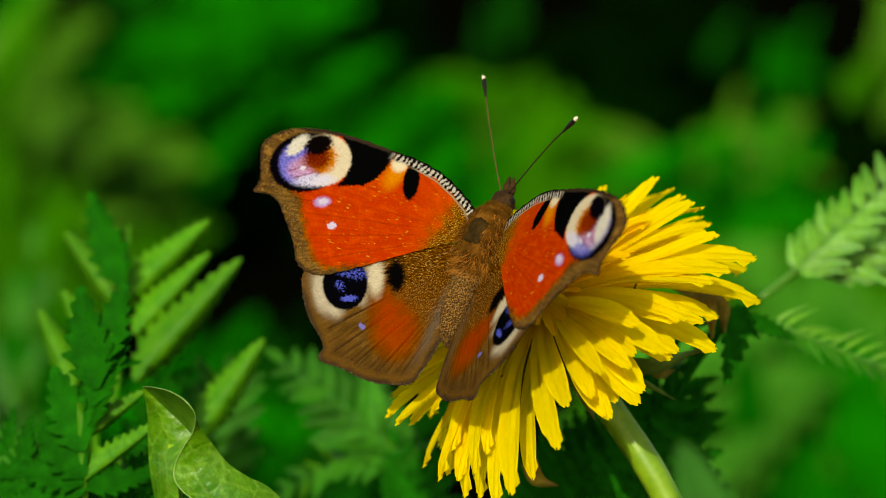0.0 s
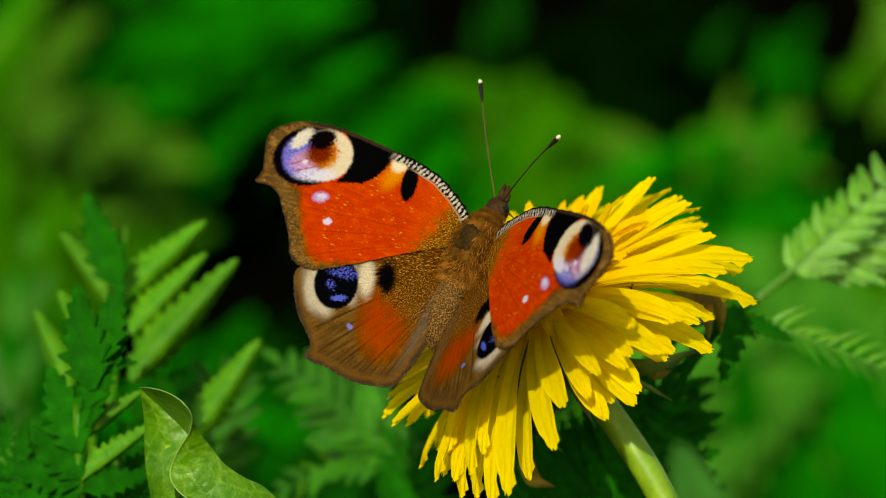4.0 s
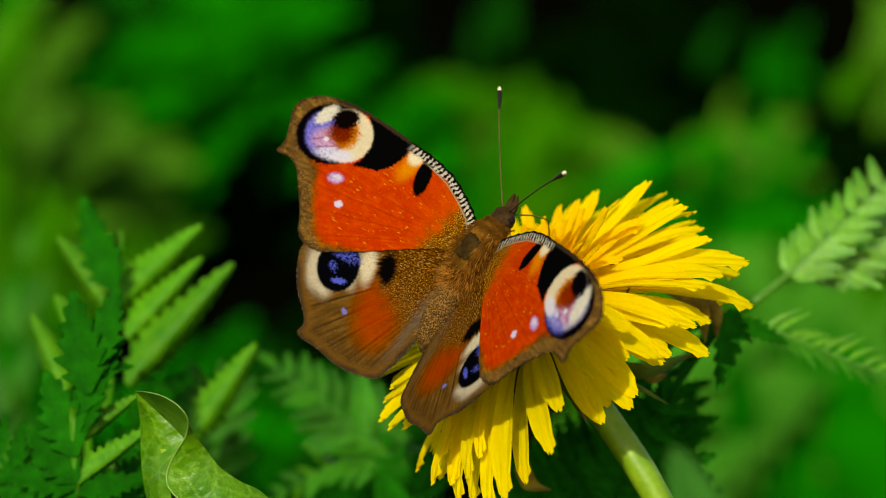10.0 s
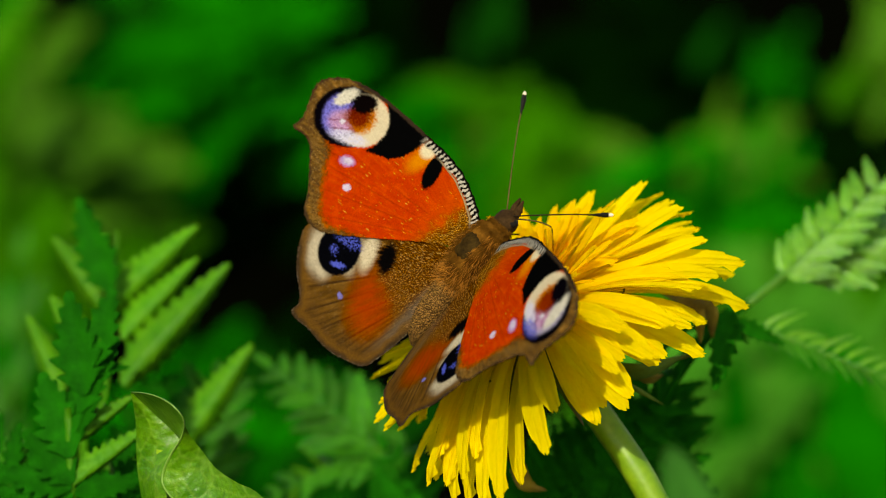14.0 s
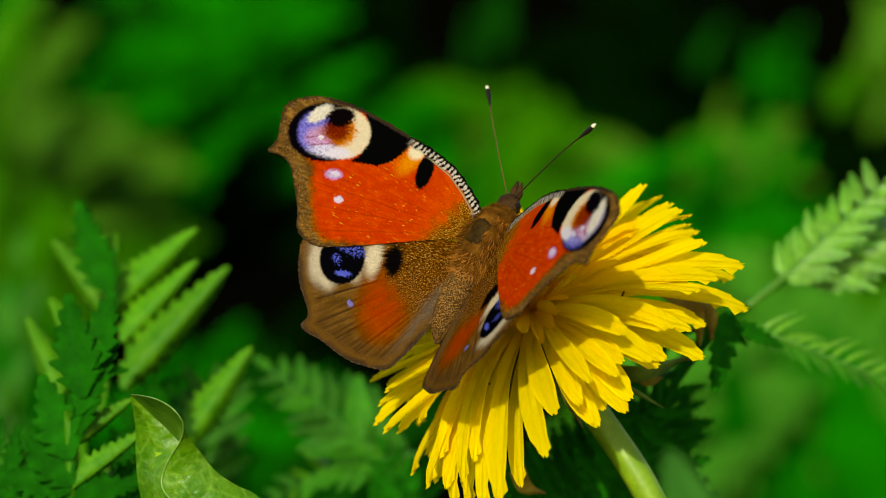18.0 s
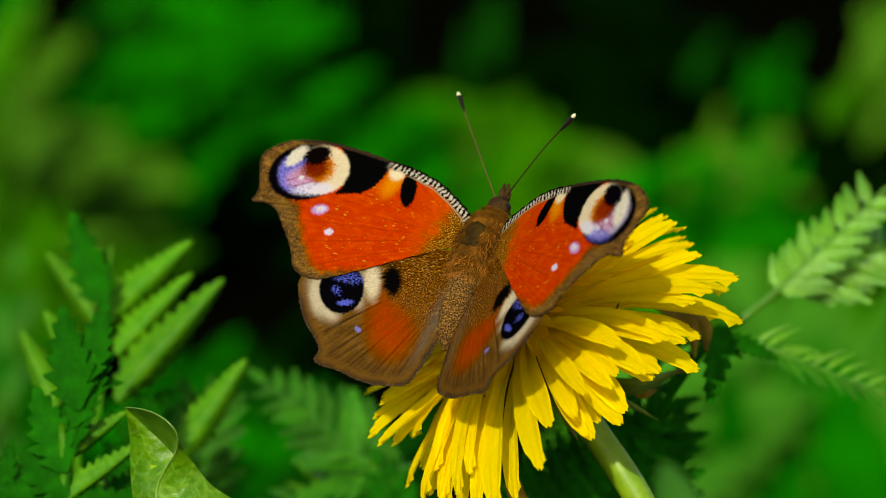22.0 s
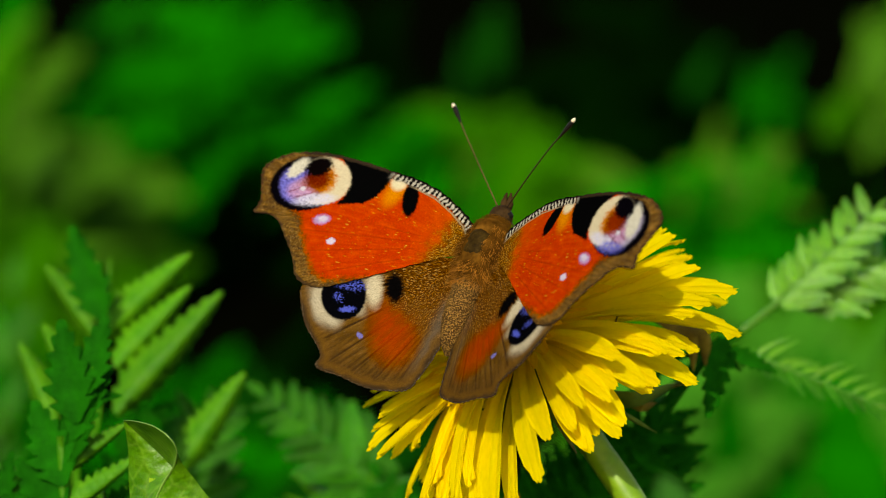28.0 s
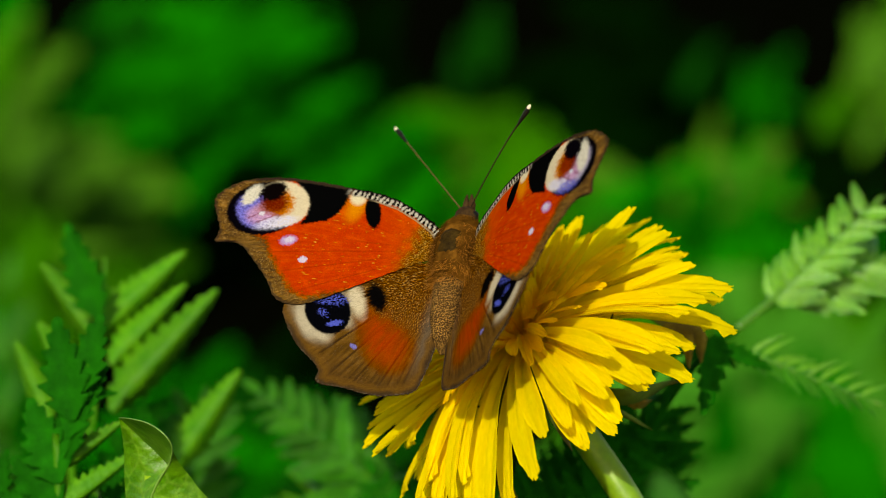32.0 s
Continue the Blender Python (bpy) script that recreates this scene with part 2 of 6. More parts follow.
def rod(name, owner, points, radii, mat, n=24, sides=10):
    base = Vector(owner["base"])
    return part(name, tube([Vector(p) - base for p in points], radii, n, sides), mat, owner)


def pinnate(label, path, pairs, length, face, meshes, mat, group="", spread=55, thick=0.6, taper=0.75, start=0.12, sway=5, via=(), broad=1.0, lower=()):
    """A feathered leaf: a stalk out of the soil, a rib, and pairs of toothed leaflets."""
    foot = via[0] if via else path[0]
    root = (foot[0] + 6, ground_v(foot[2] - 8), foot[2] - 8)
    leaf = thing("fern_leaf", root, label, "fern leaf", group)
    rod("stalk", leaf, [root, *via, path[0]], [thick * 1.6, thick * 1.2, thick], FERN_SHADE_TONE, 30, 8)
    rod("rib", leaf, path, [thick, thick * 0.7, thick * 0.4], mat, 30, 8)
    line = bend(path, 60)
    for k in range(pairs):
        s = start + (1 - start) * k / pairs
        i = min(int(s * 58), 57)
        at = line[i]
        d = (line[i + 1] - line[i]).normalized()
        size = length * (1 - taper * s ** 1.6) * (0.75 + 0.25 * min(1, s / 0.25))
        for sign in (-1, 1):
            side = d.cross(Vector(face)).normalized() * sign
            ang = radians(spread + random.uniform(-sway, sway))
            way = d * math.cos(ang) + side * math.sin(ang) + Vector(face) * random.uniform(-0.12, 0.2)
            tilt = Vector(face) + side * random.uniform(-0.25, 0.25) + d * random.uniform(-0.2, 0.2)
            lay("leaflet", random.choice(lower if lower and sign > 0 else meshes), leaf, at, at + way * size * (0.7 if lower and sign > 0 else 1) * random.uniform(0.88, 1.1), tilt, broad * random.uniform(0.85, 1.1))
    lay("leaflet", meshes[0], leaf, line[56], line[56] + (line[59] - line[50]).normalized() * length * 0.4, face)
    return leaf


# ---- ground ----
bm = bmesh.new()
N = 60
grid = []
for j in range(N + 1):
    for i in range(N + 1):
        x, y = (i / N - 0.5), (j / N - 0.5)
        x, y = math.copysign(abs(x * 2) ** 3, x) * 40, math.copysign(abs(y * 2) ** 3, y) * 40 + 0.5
        z = 0.012 * noise.noise(Vector((x * 12, y * 12, 0))) if abs(x) < 2 and abs(y) < 3 else 0
        grid.append(bm.verts.new((x, y, z - 0.012)))
for j in range(N):
    for i in range(N):
        k = j * (N + 1) + i
        bm.faces.new((grid[k], grid[k + 1], grid[k + N + 2], grid[k + N + 1]))
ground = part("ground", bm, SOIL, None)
tagged(ground, "meadow humus soil with plant shade put into its colour", "ground", kind="structure")


# ---- the dandelion ----
random.seed(11)
AXIS = Vector((-0.47, 0.76, 0.44)).normalized()
CENTRE = Vector((11.9, -5.9, -3.2))
flower = thing("dandelion", (48, ground_v(-60), -60), "yellow dandelion in full bloom on a pale green stalk", "flower")
FBASE = Vector(flower["base"])
under = CENTRE - AXIS * 8
rod("stalk", flower, [(48, ground_v(-60), -60), (47, -100, -26), (37, -50, -5), (26.6, -29.2, -5), (20.2, -19.2, -7), under], [2.4, 2.1, 1.85, 1.75, 1.8], STALK, 40, 16)


def strap_mesh(name, length, width, droop, twist, mat, seed):
    """A ray floret: a grooved strap with a narrow foot and five small teeth at its tip."""
    rng = random.Random(seed)
    rows = []
    for k in range(13):
        s = k / 12
        half = width * (0.34 + 0.66 * min(1, s / 0.7)) * (1 if s < 0.75 else 1 - 0.46 * ((s - 0.75) / 0.25) ** 2)
        row = []
        for j in range(9):
            q = j / 4 - 1
            x = s * length
            if k == 12:
                x += (-0.55, -0.14, -0.16, 0.10, -0.02, 0.12, -0.16, -0.12, -0.55)[j] * rng.uniform(0.8, 1.5)
            bow = droop * length * s ** 2.1
            z = -bow + 0.30 * width * q * q * (1 - 0.6 * s) + 0.07 * width * math.cos(q * 2.5 * math.pi) * min(1, s * 3)
            ang = twist * s
            y = q * half
            row.append((x - 0.35 * droop * droop * length * s ** 3, y * math.cos(ang) - z * 0, z + y * math.sin(ang)))
        rows.append(row)
    bm = sheet(rows)
    me = bpy.data.meshes.new(name)
    bm.to_mesh(me)
    bm.free()
    me.materials.append(mat)
    me.shade_smooth()
    return me


rays = [strap_mesh("ray_floret", 10, 1.36, d, t, PETAL, i) for i, (d, t) in
        enumerate(((0.06, 0.05), (0.16, -0.1), (0.28, 0.12), (0.10, 0.15), (0.30, -0.15), (0.42, 0.0)))]
bent = [strap_mesh("bent_floret", 10, 1.36, d, t, PETAL, i + 40) for i, (d, t) in enumerate(((0.30, 0.1), (0.36, -0.12), (0.42, 0.06), (0.48, 0.0)))]
warm = [strap_mesh("middle_floret", 10, 0.95, d, t, FLORET, i + 20) for i, (d, t) in enumerate(((0.05, 0.2), (0.2, -0.3), (-0.12, 0.3), (0.32, 0.1)))]
short = [strap_mesh("inner_floret", 10, 1.3, d, t, FLORET, i) for i, (d, t) in enumerate(((-0.15, 0.2), (0.1, -0.3), (-0.3, 0.3)))]
e1 = Vector((0.9, 0.42, 0.0))
e1 = (e1 - AXIS * e1.dot(AXIS)).normalized()
e2 = AXIS.cross(e1)
head = part("receptacle", tube([under - AXIS * 2.5 - FBASE, under - FBASE, CENTRE - AXIS * 4 - FBASE, CENTRE - FBASE - AXIS * 1.6], [1.6, 4.2, 6.2, 4.4], 12, 24), BRACT, flower)


SEATS = [(VIEW.inverted() @ pose(*p)).inverted() for p in ((0.0044, -0.0064, 0.2, 58, 5, -39), (0.0041, -0.0061, 0.1992, 61, 22, -52), (0.0063, -0.0059, 0.2017, 50, 4, -39), (0.0043, -0.0053, 0.202, 48, -11, -28))]


def under_body(p):
    """Whether a place in view millimetres would press into the sitting butterfly."""
    return any(abs(q.x) < 8 and -13 < q.y < 9 and q.z > -2.0 + 0.32 * abs(q.x) for q in (m @ (p * MM) / MM for m in SEATS))


part("disc", tube([CENTRE - AXIS * 2.2 - FBASE, CENTRE - AXIS * 0.8 - FBASE, CENTRE + AXIS * 0.4 - FBASE], [5.0, 4.4, 2.4], 10, 20), FLORET, flower, "golden floret cushion")


def floret(mesh, phi, rise, radius, size, lift, broad=1.0, name="petal"):
    out = e1 * math.cos(phi) + e2 * math.sin(phi)
    foot = CENTRE + out * radius + AXIS * lift
    for _ in range(14):
        way = out * math.cos(rise) + AXIS * math.sin(rise)
        if not any(under_body(foot + way * size * f) for f in (0.5, 0.75, 1.0)):
            break
        rise, size = rise - 0.04, size * 0.95
    ob = part(name, mesh, None, flower)
    ob.matrix_basis = (Matrix.Translation((foot - FBASE) * MM) @ frame_of(way, AXIS * math.cos(rise) - out * math.sin(rise))
                       @ Matrix.Rotation(random.uniform(-0.16, 0.16) * (1 if name == "petal" else 3), 4, "X") @ Matrix.Diagonal((size / 10, broad, size / 10, 1)))


# how long the outer florets have grown, round the head in steps of 30 degrees
REACH = (17.2, 20.5, 26.0, 19.2, 17.2, 20.6, 19.4, 16.9, 15.6, 16.8, 16.5, 16.0, 17.2)
for ring, count, r0, share, rise, lift in ((0, 36, 5.6, 0.97, -3, -2.4), (1, 42, 5.0, 1.0, 4, -1.5), (2, 46, 4.4, 0.99, 10, -1.0), (3, 50, 3.6, 0.90, 17, -0.7), (4, 54, 2.8, 0.68, 29, 0.3), (5, 46, 2.2, 0.48, 48, 0.9)):
    for k in range(count):
        phi = 2 * math.pi * (k + 0.37 * ring + random.uniform(-0.38, 0.38)) / count - math.pi
        phi -= 0.28 * math.sin(phi + 2.4)
        step = (phi / math.pi * 6 + 6) % 12
        front = max(0, math.cos(phi + 1.5))
        size = (share + front * (-0.20, -0.04, 0.06, 0.16, 0, 0)[ring]) * (REACH[int(step)] + (REACH[int(step) + 1] - REACH[int(step)]) * (step - int(step)))
        low = max(0, math.cos(phi + 2.5))
        if ring < 4 and random.random() < 0.46 * front:
            continue
        lean = rise + 6 * front + random.uniform(-5, 5)
        mesh = random.choice(warm if ring > 3 else bent if front > 0.45 else rays[1:] if ring < 2 else rays[:5])
        broad = random.uniform(0.76, 1.12) * (1 - 0.22 * low + 0.16 * front) * (0.8 if ring > 3 else 1)
        floret(mesh, phi, radians(lean), r0 + random.uniform(-0.5, 0.5), size * random.uniform(0.93 if math.sin(phi) > 0.3 else 0.82, 1.05), lift, broad)
for k in range(80):
    a = k * 2.399
    r = 4.4 * math.sqrt(k / 80)
    floret(random.choice(short), a, radians(84 - 8 * r + random.uniform(-14, 14)), r * 0.85, random.uniform(5.2, 7.6), 0.6, random.uniform(0.4, 0.75), "disc_floret")
for k in range(26):
    a = 2 * math.pi * k / 26 + random.uniform(-0.08, 0.08)
    out = e1 * math.cos(a) + e2 * math.sin(a)
    foot = under + out * 4.4 + AXIS * 0.5
    low = k % 2
    tip = foot + out * (8.5 if low else 8) + AXIS * (-3.5 if low else 6)
    mid = foot + out * (5.0 if low else 4.6) + AXIS * (2.0 if low else 2.5)
    rows = []
    line = bend([foot, mid, tip], 8)
    across = AXIS.cross(out)
    for i, p in enumerate(line):
        h = 1.25 * (1 - (i / 7) ** 2) + 0.08
        rows.append([p - FBASE + across * h * q + out * -0.3 * q * q for q in (-1, -0.5, 0, 0.5, 1)])
    part("bract", sheet(rows), BRACT, flower)

for a, b, c in (((29.7, -4.5, -14), (32.6, -6.9, -8), (33.2, -11, -9)), ((31.3, -4.5, -16), (34.4, -6.9, -10), (34.9, -10.4, -11)), ((23.9, -8.5, -16), (27.4, -13.1, -8), (32, -12.6, -9)), ((10.5, -26, -8), (11.6, -28.2, -5), (14, -28.8, -5))):
    rows = []
    for i, p in enumerate(bend([a, b, c], 12)):
        h = 1.1 * (1 - (i / 11) ** 3) + 0.1
        rows.append([p - FBASE + Vector((0.75, 0.45, 0.4)) * h * q + Vector((0, 0, -0.4)) * q * q for q in (-1, -0.5, 0, 0.5, 1)])
    part("bract", sheet(rows), DRY, flower, "browning curled bract")

# olive bract green, lightened in colour to look lit
OLIVE_LIT = material("olive_lit_bract", (0.13, 0.20, 0.025), 0.5, 0.3, 300, 0.3, 900, 0.1, (0.07, 0.12, 0.015), 0, 0.15)
for (a, b, c), wide, skin in ((((20.9, -13.8, -8), (25.7, -14.2, -4), (31.3, -12.2, -7)), 1.15, OLIVE_LIT), (((23.4, -10.0, -10), (27.0, -10.2, -7), (30.7, -8.3, -10)), 0.9, BRACT),
                              (((19.9, -14.6, -4), (23.5, -15.7, -2), (28.2, -18.3, -4)), 0.45, OLIVE_LIT), (((24.7, -14.5, -9), (26.7, -15.3, -7), (28.5, -14.8, -8)), 0.7, DRY)):
    rows = []
    for i, p in enumerate(bend([a, b, c], 14)):
        h = wide * (math.sin(math.pi * min(1, 0.12 + i / 14)) ** 0.6 if i < 13 else 0.1)
        rows.append([p - FBASE + Vector((0.1, 0.9, 0.5)) * h * q + Vector((0, 0, 0.5)) * h * (1 - q * q) for q in (-1, -0.5, 0, 0.5, 1)])
    part("bract", sheet(rows), skin, flower)

# ---- leaves round the flower ----
random.seed(12)
toothed = [leaflet_mesh("leaflet", 10, 0.15, -1.2, 0.10, FERN, 0.28, 80, i, 0.05) for i in (1, 2, 3)]
soft = [leaflet_mesh("leaflet_soft", 7, 0.25, 0.6, 0.10, FERN_SOFT, 0.3, 42, i, 0.03) for i in (21, 22)]
dark = [leaflet_mesh("leaflet_dark", 5, 0.26, 0.35, 0.08, FERN_SHADE_TONE, 0.5, 50, i, 0.03) for i in (4, 5)]
pale = [leaflet_mesh("leaflet_pale", 4, 0.13, 0.7, 0.12, FERN_PALE, 0.25, 32, i, 0.03) for i in (6, 7, 8)]
lobed = [leaflet_mesh("leaflet_lobed", 6, 0.20, 0.45, 0.06, FERN_SHADE_TONE, 0.42, 60, i, 0.02) for i in (31, 32)]
# a tall feathered leaf, lit, behind a darker one
silver = thing("fern_leaf", (-34, ground_v(-52), -52), "lit green feathered leaf with long toothed leaflets", "fern leaf")
rod("stalk", silver, [(-34, ground_v(-52), -52), (-47.4, -35.7, -46), (-44.8, -20, -44), (-43.4, -4.6, -45), (-43.3, 3.2, -46)], [0.8, 0.5, 0.4, 0.35, 0.2], FERN, 30, 8)
for a, b, broad in (((-43.4, -6.9, -43), (-32.1, 4, -47), 1.0), ((-42, -11.6, -42), (-31.9, -0.5, -45), 0.9), ((-41.6, -17.9, -40), (-27.4, -1.3, -43), 0.85),
                    ((-33.3, -25.7, -42), (-24.4, -12.3, -44), 1.0), ((-44.8, -7.7, -44), (-52.6, 2.4, -48), 1.0),
                    ((-46.5, -12.2, -42), (-52.1, -5.7, -44), 0.9), ((-48.8, -19.2, -42), (-55.6, -8.9, -45), 1.0), ((-48.5, -12.2, -40), (-52.0, -5.7, -42), 1.1), ((-50.2, -19.0, -40), (-55.1, -8.2, -42), 1.0)):
    side = 1 if b[0] > a[0] else -1
    lay("leaflet", random.choice(toothed), silver, a, b, (random.uniform(0.0, 0.2) * side, random.uniform(-0.25, -0.10), 0.9), broad * 1.25)
lay("leaflet", lobed[0], silver, (-43.3, -5.1, -40), (-48.0, 7.8, -42), (-0.3, 0.3, 0.9), 1.2)
rod("side_stalk", silver, [(-44.8, -26.2, -44), (-38.9, -27.7, -43), (-33.3, -25.7, -42)], [0.6, 0.5, 0.4], FERN, 12, 8)
front = thing("fern_leaf", (-38, ground_v(-16), -16), "green feathered leaf with half shade put into its colour", "fern leaf")
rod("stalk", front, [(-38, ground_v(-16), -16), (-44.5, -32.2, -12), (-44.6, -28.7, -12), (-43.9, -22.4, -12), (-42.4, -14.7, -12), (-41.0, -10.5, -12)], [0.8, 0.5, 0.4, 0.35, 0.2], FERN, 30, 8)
# lit leaflets take the plain fern green, the others its shaded copy
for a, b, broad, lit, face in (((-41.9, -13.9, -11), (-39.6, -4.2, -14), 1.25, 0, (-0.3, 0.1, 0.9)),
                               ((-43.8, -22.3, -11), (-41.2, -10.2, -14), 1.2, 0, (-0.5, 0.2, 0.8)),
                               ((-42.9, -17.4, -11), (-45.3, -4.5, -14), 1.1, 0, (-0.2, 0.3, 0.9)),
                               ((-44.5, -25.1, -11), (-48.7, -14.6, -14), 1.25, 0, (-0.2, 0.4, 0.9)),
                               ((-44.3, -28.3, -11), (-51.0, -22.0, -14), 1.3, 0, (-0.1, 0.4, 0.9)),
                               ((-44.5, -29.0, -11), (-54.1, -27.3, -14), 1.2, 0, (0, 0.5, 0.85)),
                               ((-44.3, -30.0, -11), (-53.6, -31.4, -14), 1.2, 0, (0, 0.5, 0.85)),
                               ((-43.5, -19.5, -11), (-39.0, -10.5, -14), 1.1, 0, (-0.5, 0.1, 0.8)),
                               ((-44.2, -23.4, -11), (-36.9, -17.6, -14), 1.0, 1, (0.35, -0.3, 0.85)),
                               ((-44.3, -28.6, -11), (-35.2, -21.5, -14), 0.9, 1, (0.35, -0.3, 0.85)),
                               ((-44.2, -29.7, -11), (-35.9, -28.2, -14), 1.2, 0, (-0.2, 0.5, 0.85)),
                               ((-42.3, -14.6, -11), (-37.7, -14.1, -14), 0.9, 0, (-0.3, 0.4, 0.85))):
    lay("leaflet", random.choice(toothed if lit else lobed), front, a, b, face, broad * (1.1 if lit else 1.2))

pinnate("fresh green feathered leaf with toothed leaflets", [(-108.3, -69.3, -330), (-106.3, -34.1, -335), (-103.5, 1.6, -340)], 3, 24.0, (-0.5, 0.3, 0.85), soft, FERN_SOFT, "leaves round the flower", 22, 0.45, 0.4)
pinnate("green feathered leaf with half shade put into its colour", [(-47.8, -38.8, -20), (-51.4, -31.6, -20), (-58.2, -23.1, -22)], 6, 9.0, (-0.1, 0.5, 0.85), dark, FERN_SHADE_TONE, "leaves round the flower", 50, 0.7, 0.4)
pinnate("green feathered leaf with half shade put into its colour", [(-43.2, -40, -18), (-40.3, -31.4, -18), (-34.8, -25.8, -20)], 6, 8.0, (-0.1, 0.5, 0.85), dark + toothed[:1], FERN_SHADE_TONE, "leaves round the flower", 50, 0.7, 0.4)
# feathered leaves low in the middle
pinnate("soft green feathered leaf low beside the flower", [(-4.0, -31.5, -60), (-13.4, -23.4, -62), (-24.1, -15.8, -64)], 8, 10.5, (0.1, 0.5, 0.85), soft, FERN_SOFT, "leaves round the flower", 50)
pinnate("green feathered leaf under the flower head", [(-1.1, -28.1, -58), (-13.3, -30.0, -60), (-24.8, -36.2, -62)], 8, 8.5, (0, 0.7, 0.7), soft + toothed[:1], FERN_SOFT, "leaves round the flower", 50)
pinnate("feathered leaf under the dandelion, its green darkened as shade", [(-6.7, -41.3, -54), (-3.5, -35, -54), (-6.8, -27.3, -58)], 7, 9.0, (0, 0.4, 0.9), dark, FERN_SHADE_TONE, "leaves round the flower", 55)

# pale feathered leaves to the other side
SIDE = "pale glossy green feathered leaf with toothed leaflets"
pinnate(SIDE, [(42.4, -6.7, -36), (48.4, -2.1, -38), (54.3, 3.2, -40), (63.5, 11.2, -44)], 10, 6.4, (-0.45, 0.30, 0.85), pale, FERN_PALE, "leaves round the flower", 50, 0.50, 0.15, 0.30, via=[(31.9, -36.5, -54), (33.6, -15.4, -43)], broad=1.6)
pinnate(SIDE, [(49.0, -2.6, -42), (55.6, -0.6, -44), (64.5, 2.8, -48)], 10, 8.0, (-0.45, 0.30, 0.85), pale, FERN_PALE, "leaves round the flower", 48, 0.36, 0.2, via=[(32, -37.1, -59), (35.6, -14, -47)], broad=1.5)
pinnate(SIDE, [(38.3, -8.5, -30), (44.2, -10.3, -30), (51.8, -13.2, -31), (61.1, -16.8, -33)], 10, 6.4, (-0.35, 0.55, 0.75), pale, FERN_PALE, "leaves round the flower", 40, 0.42, 0.2, 0.3, 9, via=[(29.7, -36.2, -51), (31, -13.6, -39)], broad=0.66, lower=soft)
# the shade of the petals on this leaf is in its colour
lobe = thing("lobed_leaf", (28, ground_v(-40), -40), "green lobed leaf coloured as if shaded by the petals", "leaf")
rod("stalk", lobe, [(28, ground_v(-40), -40), (29.0, -30.7, -26), (30.1, -18.8, -22), (37.6, -7.4, -18)], [0.8, 0.6, 0.5, 0.3], FERN_SHADE_TONE, 30, 8)
for a, b, broad in (((37.8, -6.7, -18), (35.4, -17.2, -15), 1.05), ((38.2, -8.6, -20), (45.3, -11.7, -22), 0.9), ((36.4, -7.5, -20), (40.5, -11.5, -21), 0.9), ((30.1, -18.0, -22), (33.5, -16.7, -22), 1.3), ((28.0, -19.8, -22), (33.7, -20.4, -22), 1.1),
                    ((26.5, -21.3, -22), (33.0, -25.6, -22), 1.1), ((25.9, -23.6, -24), (32.4, -29.2, -24), 1.1), ((22.3, -26.2, -24), (26.7, -32.0, -24), 1.2), ((23.6, -18.0, -22), (29.4, -15.1, -22), 1.2)):
    lay("lobe", random.choice(lobed), lobe, a, b, (random.uniform(-0.4, 0.1), random.uniform(0.1, 0.5), 0.85), broad)
# fern green darkened to a shaded tone below the flower head
pinnate("feathered leaf under the dandelion, its green darkened as shade", [(20.5, -36.3, -30), (25.5, -26.5, -28), (31.6, -16.4, -26)], 9, 6.5, (-0.1, 0.4, 0.9), dark, FERN_SHADE_TONE, "leaves round the flower", 55, 0.6, 0.5)
pinnate("feathered leaf under the dandelion, its green darkened as shade", [(14.5, -38.5, -30), (18.1, -30.2, -28), (25.7, -20.7, -30)], 8, 6.5, (-0.1, 0.4, 0.9), dark, FERN_SHADE_TONE, "leaves round the flower", 55, 0.6, 0.5)
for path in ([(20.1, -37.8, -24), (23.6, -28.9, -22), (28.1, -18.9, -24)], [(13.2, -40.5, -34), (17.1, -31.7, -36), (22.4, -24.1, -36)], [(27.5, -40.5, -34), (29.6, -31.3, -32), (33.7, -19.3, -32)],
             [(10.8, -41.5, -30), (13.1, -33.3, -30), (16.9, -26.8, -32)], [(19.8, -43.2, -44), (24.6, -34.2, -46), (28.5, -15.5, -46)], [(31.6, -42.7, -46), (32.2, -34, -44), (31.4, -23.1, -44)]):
    pinnate("feathered leaf under the dandelion, its green darkened as shade", path, 7, 8.5, (-0.1, 0.3, 0.95), dark, FERN_SHADE_TONE, "leaves round the flower", 50, 0.5, 0.4)
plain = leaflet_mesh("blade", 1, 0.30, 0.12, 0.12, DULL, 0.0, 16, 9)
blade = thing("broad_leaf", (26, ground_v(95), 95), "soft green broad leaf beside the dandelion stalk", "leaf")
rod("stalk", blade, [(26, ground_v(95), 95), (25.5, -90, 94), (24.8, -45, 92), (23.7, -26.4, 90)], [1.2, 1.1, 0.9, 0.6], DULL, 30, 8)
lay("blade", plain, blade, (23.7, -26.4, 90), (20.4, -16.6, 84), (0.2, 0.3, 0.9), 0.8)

pinnate("green feathered leaf behind the curled leaf", [(-37, -40.6, -62), (-33.9, -29.4, -64), (-31.6, -18, -66)], 7, 10.0, (0.2, 0.2, 0.9), soft, FERN_SOFT, "leaves round the flower", 48, 0.5, 0.4)
pinnate("green feathered leaf behind the curled leaf", [(-42.8, -41.6, -56), (-41.4, -28.9, -58), (-39.2, -16.1, -60)], 7, 8.0, (0.2, 0.3, 0.9), dark, FERN_SHADE_TONE, "leaves round the flower", 48, 0.5, 0.4)
